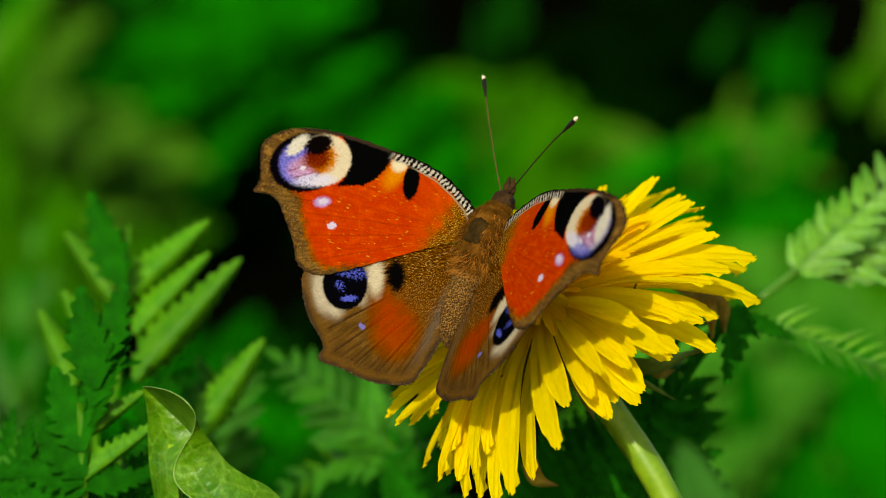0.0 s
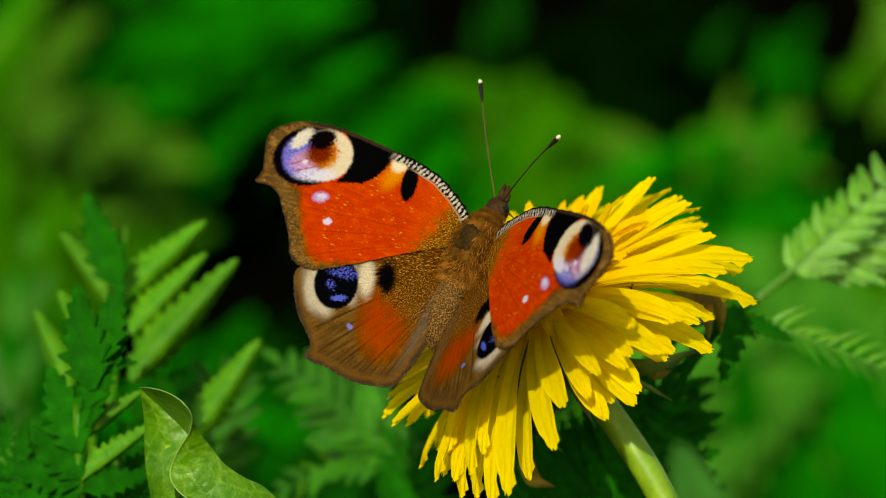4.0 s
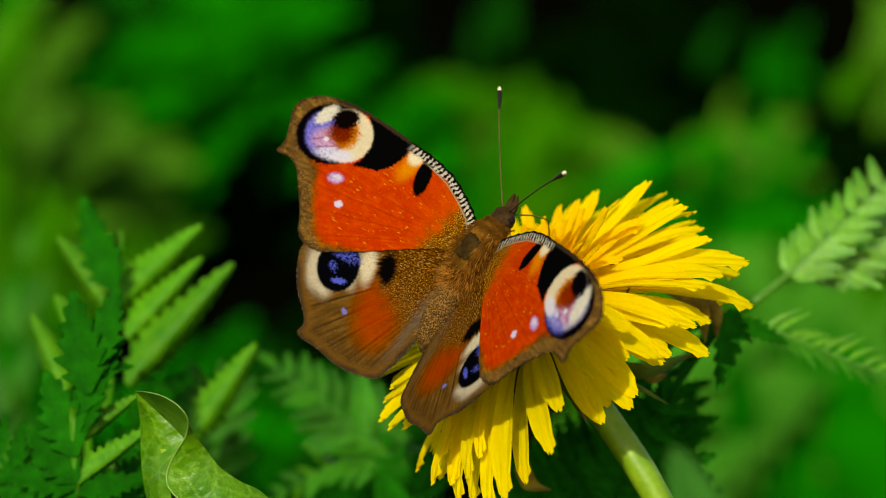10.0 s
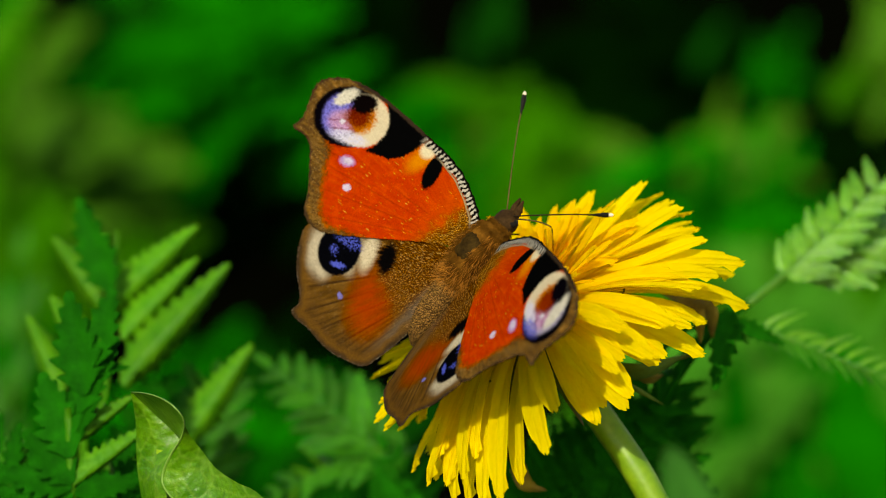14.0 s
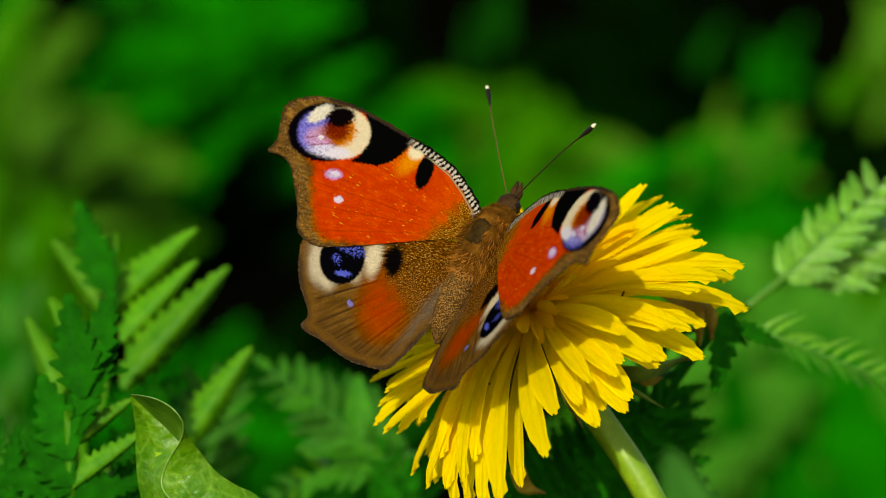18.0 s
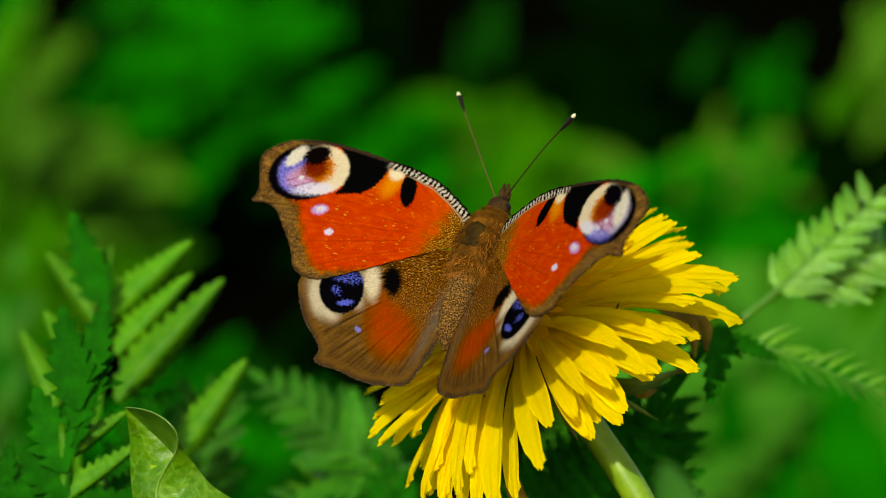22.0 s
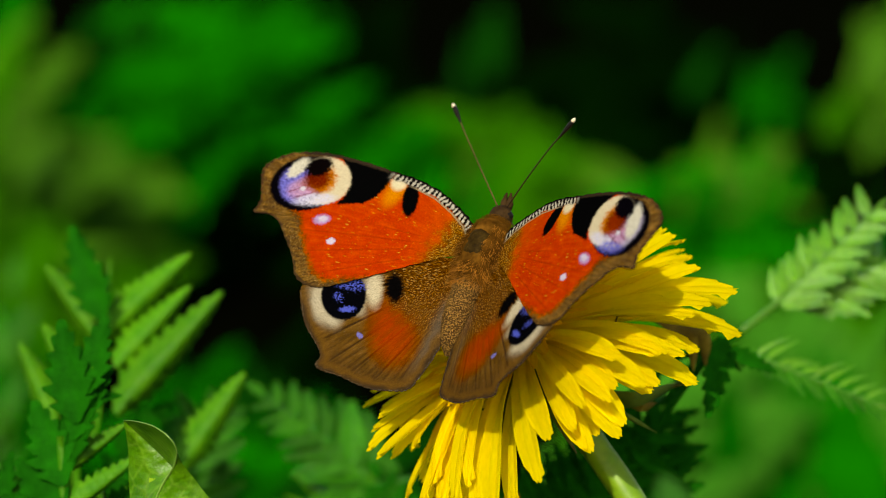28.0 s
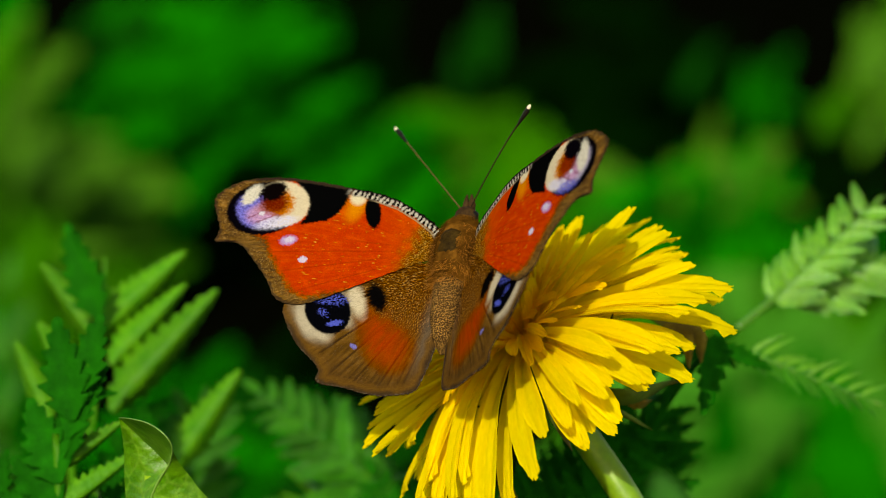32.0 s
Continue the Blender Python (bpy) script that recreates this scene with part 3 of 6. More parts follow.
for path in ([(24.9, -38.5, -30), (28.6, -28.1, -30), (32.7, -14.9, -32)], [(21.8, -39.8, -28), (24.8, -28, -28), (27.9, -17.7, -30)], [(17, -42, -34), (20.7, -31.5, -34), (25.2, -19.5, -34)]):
    pinnate("feathered leaf under the dandelion, its green darkened as shade", path, 8, 8.0, (-0.1, 0.3, 0.95), dark, FERN_SHADE_TONE, "leaves round the flower", 55, 0.5, 0.4)


# ---- the curled broad leaf ----
random.seed(13)
curl = thing("curled_leaf", (-40, ground_v(4), 4), "bright green broad leaf with a rolled edge", "leaf")
CB = Vector(curl["base"])
rod("stalk", curl, [(-40, ground_v(4), 4), (-32.4, -36.8, 2), (-32.1, -31.8, 2)], [1.6, 1.2, 0.8], STALK, 16, 8)


def blade_between(one, other, swell, n=48, m=20, bm=None):
    """A leaf skin between two edges, swollen towards the lens and quilted by its veins."""
    rows = []
    for k, (a, b) in enumerate(zip(bend(one, n), bend(other, n))):
        wide = (b - a).length
        row = []
        for q in range(m):
            t = q / (m - 1)
            p = a.lerp(b, t)
            p.z += swell * wide * math.sin(math.pi * t) + 0.16 * noise.noise(p * 0.9) * min(1, wide) * math.sin(math.pi * t) ** 0.5
            row.append(p - CB)
        rows.append(row)
    return sheet(rows, bm)


left = [(-35.4, -16.2, 4), (-35.2, -19.8, 1), (-35.2, -24.2, 0), (-34.8, -27.9, 0), (-33.9, -32.3, 0)]
crease = [(-35.4, -16.2, 4), (-33.0, -18.6, 3), (-30.9, -20.6, 3), (-29.8, -21.8, 3), (-30.5, -23.8, 4), (-31.2, -26.3, 5), (-30.7, -31.8, 5)]
lip = [(-35.4, -16.2, 4), (-33.2, -16.0, 10), (-30.9, -16.3, 14), (-29.0, -17.3, 16), (-28.1, -18.9, 15), (-28.7, -20.9, 12)]
roll = [(-28.1, -18.9, 15), (-28.6, -20.9, 12.5), (-29.9, -22.9, 11), (-30.9, -24.9, 10), (-31.0, -26.5, 10), (-30.1, -27.9, 10), (-28.3, -29.3, 10)]
outer = [(-28.2, -19.0, 14), (-27.7, -20.7, 12), (-26.5, -22.6, 10), (-24.9, -24.8, 9), (-22.6, -26.5, 8), (-20.4, -27.7, 7), (-17.5, -30.7, 6)]
skin = blade_between(left, crease, 0.16)
skin = blade_between(crease[:4], lip, -0.05, 30, 16, skin)
skin = blade_between(roll, outer, 0.14, 48, 24, skin)
part("blade", skin, BROAD, curl)
rib = material("leaf_rib", (0.16, 0.30, 0.04), 0.4, 0.1, 300, 0, 900, 0.1)
part("rolled_edge", tube([Vector(p) - CB for p in lip[:-1] + roll[1:]], [0.05, 0.09, 0.11, 0.13, 0.10], 60, 6), rib, curl, "pale rolled leaf edge")


# ---- plants behind ----
random.seed(14)
lance = {m.name: [leaflet_mesh("far_leaf", t, wd, 0.2, 0.2, m, dp, 14, s) for t, wd, dp, s in ((5, 0.2, 0.4, 11), (7, 0.15, 0.5, 12), (2, 0.12, 0.1, 13))]
         for m in (FAR_GREEN, FAR_PALE, FAR_LIT_TONE, FAR_SOFT, FAR_DIM_TONE, FAR_SHADE_TONE)}


def meadow_plant(x, y, d, n, size, mat, turn, fan, label):
    """A leafy stem whose crown of n leaves stands at the bearing x, y, d millimetres ahead; turn and fan: the leaves' way and spread in degrees."""
    top = bear(x, y, d)
    root = Vector((top.x + random.uniform(-20, 20), 0, top.z - random.uniform(0, 30)))
    root.y = ground_v(root.z)
    plant = thing("meadow_plant", root, label, "plant", "plants behind")
    rod("stem", plant, [root, (root + top) / 2 + Vector((random.uniform(-8, 8), 0, 0)), top], [1.6, 1.3, 0.7], FAR_DIM_TONE, 12, 6)
    for k in range(n):
        a = radians(turn + random.uniform(-fan, fan))
        at = top + Vector((random.uniform(-0.5, 0.5), random.uniform(-0.5, 0.5), random.uniform(-0.4, 0.4))) * size * 0.75
        way = Vector((math.cos(a), math.sin(a), random.uniform(-0.3, 0.5)))
        lay("leaf", random.choice(lance[mat.name]), plant, at - way * size * 0.5, at + way * size * 0.5,
            (random.uniform(-0.7, 0.3), random.uniform(0.2, 0.9), 0.7), random.uniform(0.9, 1.6))


YELLOW, FRESH, SHADED = "yellow-green meadow plant with long leaves", "fresh green meadow plant with toothed leaves", "green meadow plant with shade put into its colour"
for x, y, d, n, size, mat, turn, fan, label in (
    (-163, 77, 1364, 4, 86, FAR_LIT_TONE, 55, 14, YELLOW),
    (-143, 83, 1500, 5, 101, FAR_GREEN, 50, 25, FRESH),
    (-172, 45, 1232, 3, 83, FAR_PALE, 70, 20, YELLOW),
    (-131, 37, 1320, 7, 66, FAR_LIT_TONE, 14, 12, YELLOW),
    (-123, 24, 1380, 7, 50, FAR_LIT_TONE, 5, 10, YELLOW),
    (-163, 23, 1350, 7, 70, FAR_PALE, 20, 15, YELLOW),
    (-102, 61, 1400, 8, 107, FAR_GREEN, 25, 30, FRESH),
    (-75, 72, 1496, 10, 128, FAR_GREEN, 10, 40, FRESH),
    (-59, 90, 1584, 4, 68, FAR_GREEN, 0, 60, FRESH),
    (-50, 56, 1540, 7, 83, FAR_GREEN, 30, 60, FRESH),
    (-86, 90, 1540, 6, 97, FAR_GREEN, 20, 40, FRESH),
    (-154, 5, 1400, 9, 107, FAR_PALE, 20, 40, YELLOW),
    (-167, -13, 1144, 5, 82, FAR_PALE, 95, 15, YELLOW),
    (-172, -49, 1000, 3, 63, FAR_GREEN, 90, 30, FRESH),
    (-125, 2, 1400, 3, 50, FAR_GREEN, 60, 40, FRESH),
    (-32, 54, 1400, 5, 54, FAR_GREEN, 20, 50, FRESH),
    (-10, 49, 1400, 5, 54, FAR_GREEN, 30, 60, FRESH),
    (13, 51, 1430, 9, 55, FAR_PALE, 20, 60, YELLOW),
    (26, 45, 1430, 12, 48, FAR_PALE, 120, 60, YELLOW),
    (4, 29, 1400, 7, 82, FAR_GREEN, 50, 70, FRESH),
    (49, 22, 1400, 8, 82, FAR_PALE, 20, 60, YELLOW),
    (19, 90, 1672, 2, 50, FAR_DIM_TONE, 88, 6, SHADED),
    (94, 24, 1500, 7, 74, FAR_LIT_TONE, 30, 70, YELLOW),
    (114, 29, 1400, 6, 70, FAR_LIT_TONE, 20, 60, YELLOW),
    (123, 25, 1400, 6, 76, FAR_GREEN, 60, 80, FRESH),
    (116, 76, 1600, 1, 47, FAR_DIM_TONE, 30, 40, SHADED),
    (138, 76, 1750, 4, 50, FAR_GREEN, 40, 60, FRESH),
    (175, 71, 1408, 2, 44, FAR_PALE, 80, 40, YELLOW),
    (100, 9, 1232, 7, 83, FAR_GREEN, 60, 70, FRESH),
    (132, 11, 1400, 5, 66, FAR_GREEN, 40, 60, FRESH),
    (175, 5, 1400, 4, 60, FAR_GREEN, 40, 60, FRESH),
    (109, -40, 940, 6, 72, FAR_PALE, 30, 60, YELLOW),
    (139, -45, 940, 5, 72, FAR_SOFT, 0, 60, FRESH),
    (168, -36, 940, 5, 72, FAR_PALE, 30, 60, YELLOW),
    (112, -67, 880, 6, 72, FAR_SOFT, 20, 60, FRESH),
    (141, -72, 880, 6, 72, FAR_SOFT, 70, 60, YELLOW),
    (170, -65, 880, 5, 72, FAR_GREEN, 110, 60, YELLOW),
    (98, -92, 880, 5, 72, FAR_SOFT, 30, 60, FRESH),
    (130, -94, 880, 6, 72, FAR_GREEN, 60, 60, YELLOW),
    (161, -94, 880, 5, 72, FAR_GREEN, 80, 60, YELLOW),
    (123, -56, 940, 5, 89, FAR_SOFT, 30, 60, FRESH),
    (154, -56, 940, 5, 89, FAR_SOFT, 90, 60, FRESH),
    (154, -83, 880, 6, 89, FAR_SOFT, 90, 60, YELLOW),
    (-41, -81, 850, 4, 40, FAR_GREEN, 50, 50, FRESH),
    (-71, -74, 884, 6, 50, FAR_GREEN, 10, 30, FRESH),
    (-32, -92, 816, 4, 55, FAR_DIM_TONE, 30, 50, SHADED),
    (-82, -96, 850, 4, 57, FAR_DIM_TONE, 40, 60, SHADED),
    (69, -87, 700, 6, 39, FAR_SHADE_TONE, 70, 60, SHADED),
    # near-black plants stand in the gaps where there is only shade
    (-19, 86, 1900, 5, 141, FAR_SHADE_TONE, 30, 70, SHADED),
    (49, 86, 1900, 5, 141, FAR_SHADE_TONE, 30, 70, SHADED),
    (105, 86, 1900, 5, 141, FAR_SHADE_TONE, 30, 70, SHADED),
    (157, 36, 1800, 5, 101, FAR_SHADE_TONE, 30, 70, SHADED),
    (-86, 5, 1700, 6, 115, FAR_SHADE_TONE, 60, 70, SHADED),
    (-68, -27, 1520, 6, 103, FAR_SHADE_TONE, 60, 70, SHADED),
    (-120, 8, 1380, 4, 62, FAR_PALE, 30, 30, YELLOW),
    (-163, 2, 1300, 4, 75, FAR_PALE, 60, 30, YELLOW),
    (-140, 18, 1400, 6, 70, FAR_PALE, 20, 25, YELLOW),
    (17, 42, 1430, 8, 55, FAR_LIT_TONE, 30, 60, YELLOW),
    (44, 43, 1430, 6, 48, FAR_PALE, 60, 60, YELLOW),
    (-131, -7, 1300, 5, 50, FAR_PALE, 60, 40, YELLOW),
    (-64, -49, 1000, 5, 60, FAR_SHADE_TONE, 30, 60, SHADED),
    (-50, -72, 950, 5, 60, FAR_DIM_TONE, 40, 60, SHADED),
    (-89, -81, 950, 5, 60, FAR_DIM_TONE, 60, 60, SHADED),
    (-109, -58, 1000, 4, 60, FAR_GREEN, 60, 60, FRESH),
    (-125, 92, 1500, 3, 60, FAR_DIM_TONE, 30, 60, SHADED),
    (189, 90, 1380, 8, 42, FAR_LIT_TONE, 70, 50, YELLOW),
    (148, -58, 940, 5, 65, FAR_PALE, 60, 60, YELLOW),
    (190, 72, 1380, 8, 42, FAR_LIT_TONE, 80, 40, YELLOW),
    (194, 98, 1450, 4, 44, FAR_PALE, 70, 40, YELLOW),
    (90, 76, 1650, 5, 70, FAR_SHADE_TONE, 10, 40, SHADED),
    (-160, -20, 1300, 4, 60, FAR_LIT_TONE, 80, 20, YELLOW),
    (-140, 2, 1300, 4, 55, FAR_LIT_TONE, 30, 25, YELLOW),
):
    meadow_plant(x, y, d, n, size, mat, turn, fan, label)


# ---- the butterfly ----
random.seed(15)
def smooth(e0, e1_, v):
    s = np.clip((v - e0) / (e1_ - e0), 0, 1)
    return s * s * (3 - 2 * s)


def inside(x, y, cx, cy, rx, ry, turn=0.0, soft=0.08):
    """1 within an ellipse, 0 outside, softened at its edge."""
    c, s = math.cos(radians(turn)), math.sin(radians(turn))
    a, b = (x - cx) * c + (y - cy) * s, -(x - cx) * s + (y - cy) * c
    r = np.sqrt((a / rx) ** 2 + (b / ry) ** 2)
    return 1 - smooth(1 - soft, 1 + soft, r)


def from_edge(x, y, ring, closed=True):
    """The distance from a ring of places, positive inside it."""
    best, odd = np.full(x.shape, 1e9), np.zeros(x.shape, bool)
    pairs = list(zip(ring, ring[1:] + ring[:1] if closed else ring[1:]))
    for (ax, ay), (bx, by) in pairs:
        dx, dy = bx - ax, by - ay
        s = np.clip(((x - ax) * dx + (y - ay) * dy) / (dx * dx + dy * dy + 1e-12), 0, 1)
        best = np.minimum(best, np.hypot(x - ax - s * dx, y - ay - s * dy))
        if closed and abs(dy) > 1e-9:
            odd ^= ((ay > y) != (by > y)) & (x < dx * (y - ay) / dy + ax)
    return np.where(odd, best, -best) if closed else best


def cover(rgb, colour, mask):
    rgb += (np.asarray(colour, float) - rgb) * mask[:, None]


def blotch(x, y, size, seed=0):
    """Soft uneven noise about 0, with lumps of that size in millimetres."""
    return np.array([noise.noise(Vector((a / size, b / size, seed))) for a, b in zip(x, y)])


FORE = [(-0.2, 2.0), (0.9, 3.2), (3.0, 4.5), (5.6, 5.7), (8.7, 6.3), (11.7, 6.4), (14.8, 6.5), (17.9, 6.5), (20.8, 6.3), (23.0, 5.9), (25.2, 5.0),
        (26.8, 3.7), (27.5, 2.4), (27.2, 1.0), (26.5, -0.6), (26.1, -2.0), (26.3, -3.5), (24.8, -3.2), (23.4, -3.6), (22.5, -4.3), (21.2, -5.8),
        (19.8, -7.4), (18.9, -8.8), (18.3, -9.9), (17.0, -10.7), (15.2, -10.7), (13.6, -10.0), (10.4, -7.9), (7.2, -5.6), (4.5, -3.7), (1.9, -2.0), (-0.6, -0.4)]
HIND = [(-0.6, 1.6), (8.0, -1.3), (13.7, -4.6), (16.4, -7.4), (16.8, -8.7), (16.2, -10.2), (15.2, -11.9), (14.0, -13.3), (12.4, -14.6), (11.4, -15.8),
        (11.5, -17.1), (10.3, -17.5), (8.6, -17.4), (6.4, -17.7), (4.3, -17.7), (2.6, -17.3), (1.0, -16.8), (0.0, -16.0), (-0.6, -14.1), (-1.1, -11.9), (-1.5, -8), (-1.5, -2.0)]


def fore_pigment(x, y, ring, side):
    rng = np.random.default_rng(3)
    n = len(x)
    grain = rng.random(n)
    lump = blotch(x, y, 1.1)
    small = blotch(x, y, 0.28, 5)
    jig = 0.18 * small
    rgb = np.zeros((n, 3))
    rgb[:] = (0.62, 0.040, 0.001)
    cover(rgb, (0.74, 0.066, 0.002), smooth(-0.3, 0.9, lump))
    cover(rgb, (0.72, 0.13, 0.006), smooth(8.0, 3.5, x) * 0.35)
    cover(rgb, (0.80, 0.24, 0.02), smooth(9.5, 13.5, x) * smooth(0.5, 4.5, y) * smooth(15.5, 13, x) * 0.35)
    # stray pale scales
    cover(rgb, (0.85, 0.62, 0.25), (grain > 0.9985) * smooth(20.5, 16, x))
    cover(rgb, (0.80, 0.40, 0.12), smooth(0.50, 0.62, blotch(x * 0.45 + y * 0.2, y * 1.6, 0.32, 43)) * smooth(20.5, 15, x) * 0.8)
    fibre = blotch(np.hypot(x, y) * 0.35, np.arctan2(y + 1, x + 3) * 55, 1.0, 17)
    cover(rgb, (0.76, 0.10, 0.008), smooth(0.1, 0.5, fibre) * 0.3)
    cover(rgb, (0.42, 0.03, 0.003), smooth(-0.15, -0.5, fibre) * 0.22)
    # the wing's root: brown, dusted with gold
    root = smooth(5.0, 2.4, x + 0.25 * y + lump * 1.0)
    cover(rgb, (0.125, 0.042, 0.007), root)
    dust = blotch(x, y, 0.11, 23) + 0.5 * (grain - 0.5)
    cover(rgb, (0.50, 0.21, 0.035), root * smooth(0.08, 0.30, dust))
    cover(rgb, (0.80, 0.50, 0.15), root * smooth(0.32, 0.48, dust))
    # brown outer margin
    core = [(-2, -3), (-2, 6), (12, 8), (24, 7.5), (25.4, 3.6), (24.2, 0.2), (22.3, -1.7), (20.9, -2.3), (19.4, -4.7), (17.9, -7.1), (16.3, -9.0), (14.6, -9.6), (8, -7.2)]
    m = from_edge(x, y, core) + jig * 2 + 0.35 * lump
    edge = np.maximum(smooth(0.7, -0.6, m + 0.5 * (grain - 0.5)), smooth(20.6, 22.0, x + 0.25 * y + 0.3 * lump))
    ray = blotch(np.hypot(x, y) * 0.5, np.arctan2(y + 1, x + 3) * 70, 1.0, 27)
    cover(rgb, (0.22, 0.110, 0.026), edge)
    cover(rgb, (0.42, 0.22, 0.060), edge * smooth(-0.1, 0.5, 0.5 * lump + 0.7 * ray) * 0.8)
    cover(rgb, (0.10, 0.052, 0.020), edge * smooth(0.05, -0.5, ray + 0.4 * small) * 0.8)
    cover(rgb, (0.09, 0.045, 0.02), edge * smooth(0.1, 0.9, np.abs(np.sin((x - y) * 1.15))) * 0.35)
    cover(rgb, (0.50, 0.33, 0.14), edge * (grain > 0.90) * 0.8)
    # black patch at the front edge
    patch = [(18.8, 6.6), (17.2, 4.6), (16.5, 2.9), (16.4, 1.5), (17.0, 0.1), (14.0, 1.2), (13.0, 2.3), (12.1, 4.0), (11.9, 5.2), (11.4, 6.6), (14.8, 7.0)]
    cover(rgb, (0.002, 0.002, 0.002), smooth(-0.12, 0.12, from_edge(x, y, patch) + jig))
    # cream and yellow wedge, black bar
    cover(rgb, (0.84, 0.27, 0.018), inside(x + jig, y, 10.8, 3.9, 1.0, 2.1, 14, 0.6))
    cover(rgb, (0.92, 0.80, 0.52), inside(x + jig, y, 10.8, 5.2, 0.95, 1.15, 10, 0.4))
    cover(rgb, (0.002, 0.002, 0.002), inside(x + jig, y + jig, 8.75, 3.5, 0.95, 2.25, -12, 0.12))
    # the eye
    ex = (x - 20.85) * 0.894 - (y - 2.2) * 0.447
    ey = (x - 20.85) * 0.447 + (y - 2.2) * 0.894
    ex, ey = ex * 1.02 + jig, ey * 1.02 + 0.18 * blotch(x, y, 0.3, 9)
    cover(rgb, (0.003, 0.002, 0.004), inside(ex, ey, 0.85, -0.05, 4.5, 3.8, 0, 0.05))
    cover(rgb, (0.85, 0.72, 0.48), inside(ex, ey, -1.3, -0.1, 3.45, 3.3, 0, 0.05))
    cover(rgb, (0.003, 0.002, 0.004), inside(ex, ey, 1.2, 0.35, 2.9, 3.0, 0, 0.10))
    fleck = smooth(-0.28, 0.10, blotch(x, y, 0.22, 13))
    # angle-dependent sheen fixed in the pigment, whiter on the right wing
    painted_sheen = (0.31, 0.29, 0.92) if side < 0 else (0.62, 0.55, 0.72)
    cover(rgb, painted_sheen, inside(ex, ey, 1.95, 0.0, 2.15, 2.6, 0, 0.15) * (0.55 + 0.45 * fleck))
    cover(rgb, (0.78, 0.44, 0.68), inside(ex, ey, 1.2, -0.75, 1.9, 1.35, 0, 0.4) * (0.7 + 0.3 * fleck))
    cover(rgb, (0.82, 0.78, 0.95), inside(ex, ey, 0.0, -2.5, 2.5, 0.8, 6, 0.4) * (0.5 + 0.5 * fleck))
    for off in (0.45, 1.5):
        cover(rgb, (0.25, 0.05, 0.10), smooth(0.16, 0.04, np.abs(ey + off + 0.12 * ex)) * inside(ex, ey, 1.3, -0.4, 1.9, 2.0, 0, 0.2) * 0.7)
    cover(rgb, (0.60, 0.24, 0.26), inside(ex, ey, 0.3, -0.1, 1.3, 0.9, 0, 0.5))
    cover(rgb, (0.70, 0.20, 0.012), inside(ex + 2 * jig, ey, -1.2, 0.2, 1.75, 2.0, 0, 0.25) * (0.75 + 0.25 * fleck))
    cover(rgb, (0.17, 0.014, 0.006), inside(ex + 2 * jig, ey, -0.7, 0.40, 1.6, 1.6, 0, 0.4) * (0.85 + 0.15 * fleck))
    cover(rgb, (0.95, 0.88, 0.70), inside(ex + jig, ey, 1.6, 2.3, 1.7, 0.85, -36, 0.25) if side < 0 else inside(ex + jig, ey, 2.0, 1.4, 2.3, 0.95, -52, 0.25))
    cover(rgb, (0.004, 0.002, 0.002), inside(ex + 1.5 * jig, ey, -0.95, 1.95, 1.75, 1.25, -10, 0.22))
    if side > 0:
        cover(rgb, (0.30, 0.035, 0.010), inside(ex + 2 * jig, ey, -0.5, -0.1, 1.35, 1.7, 20, 0.4) * (0.5 + 0.5 * fleck) * 0.85)
        cover(rgb, (0.10, 0.02, 0.03), smooth(0.22, 0.05, np.abs(ex - 0.9 + 0.3 * ey)) * inside(ex, ey, 0.8, -0.9, 1.8, 1.8, 0, 0.2) * 0.6)
        cover(rgb, (0.20, 0.20, 0.75), inside(ex + jig, ey, 1.9, -2.55, 1.9, 0.75, 22, 0.4) * fleck)
        cover(rgb, (0.003, 0.002, 0.004), inside(ex + 1.5 * jig, ey, -0.95, 1.95, 1.75, 1.25, -10, 0.22))
    cover(rgb, (0.95, 0.90, 1.0), inside(ex, ey, 1.3, -0.75, 0.36, 0.3, 0, 0.3))
    # lilac spots
    cover(rgb, (0.62, 0.42, 0.72), inside(x + jig, y + jig, 17.9, -2.2, 1.0, 0.62, -25, 0.4))
    cover(rgb, (0.80, 0.70, 0.85), inside(x + jig, y + jig, 17.8, -2.1, 0.55, 0.35, -25, 0.4))
    cover(rgb, (0.80, 0.68, 0.82), inside(x + jig, y + jig, 15.75, -4.6, 0.55, 0.42, -25, 0.25))
    # the barred front edge
    front = from_edge(x, y, FORE[:10], False)
    band = smooth(1.2, 0.9, front + 0.2 * lump) * smooth(12.6, 11.2, x)
    bars = smooth(-0.1, 0.35, np.sin(x * 10.5 + 3.0 * lump + y * 4.5 + 2.0 * small))
    cover(rgb, (0.004, 0.003, 0.003), band)
    cover(rgb, (0.66, 0.60, 0.48), band * bars * smooth(0.1, 0.3, front))
    cover(rgb, (0.42, 0.33, 0.20), smooth(0.13, 0.05, np.abs(front - 1.2)) * smooth(10, 8, x))
    cover(rgb, (0.045, 0.030, 0.018), smooth(0.55, 0.30, front + 0.15 * small) * smooth(11.5, 13.0, x) * smooth(25.5, 22, x))
    rim = from_edge(x, y, FORE)
    cover(rgb, (0.05, 0.032, 0.02), smooth(0.40, 0.0, rim + 0.4 * lump + 0.1 * small) * smooth(13, 16, x) * 0.8)
    # veins
    for a, reach in ((-31, 18), (-22, 21), (-14, 22), (-6, 13)):
        t = x * math.sin(radians(a)) - y * math.cos(radians(a)) + 0.002 * x * x
        cover(rgb, (0.25, 0.03, 0.005), smooth(0.12, 0.04, np.abs(t)) * 0.35 * smooth(reach, reach - 4, x) * smooth(4, 8, x))
    rgb *= (1 - 0.5 * edge * smooth(0.5, 0.1, rng.random(n)))[:, None]
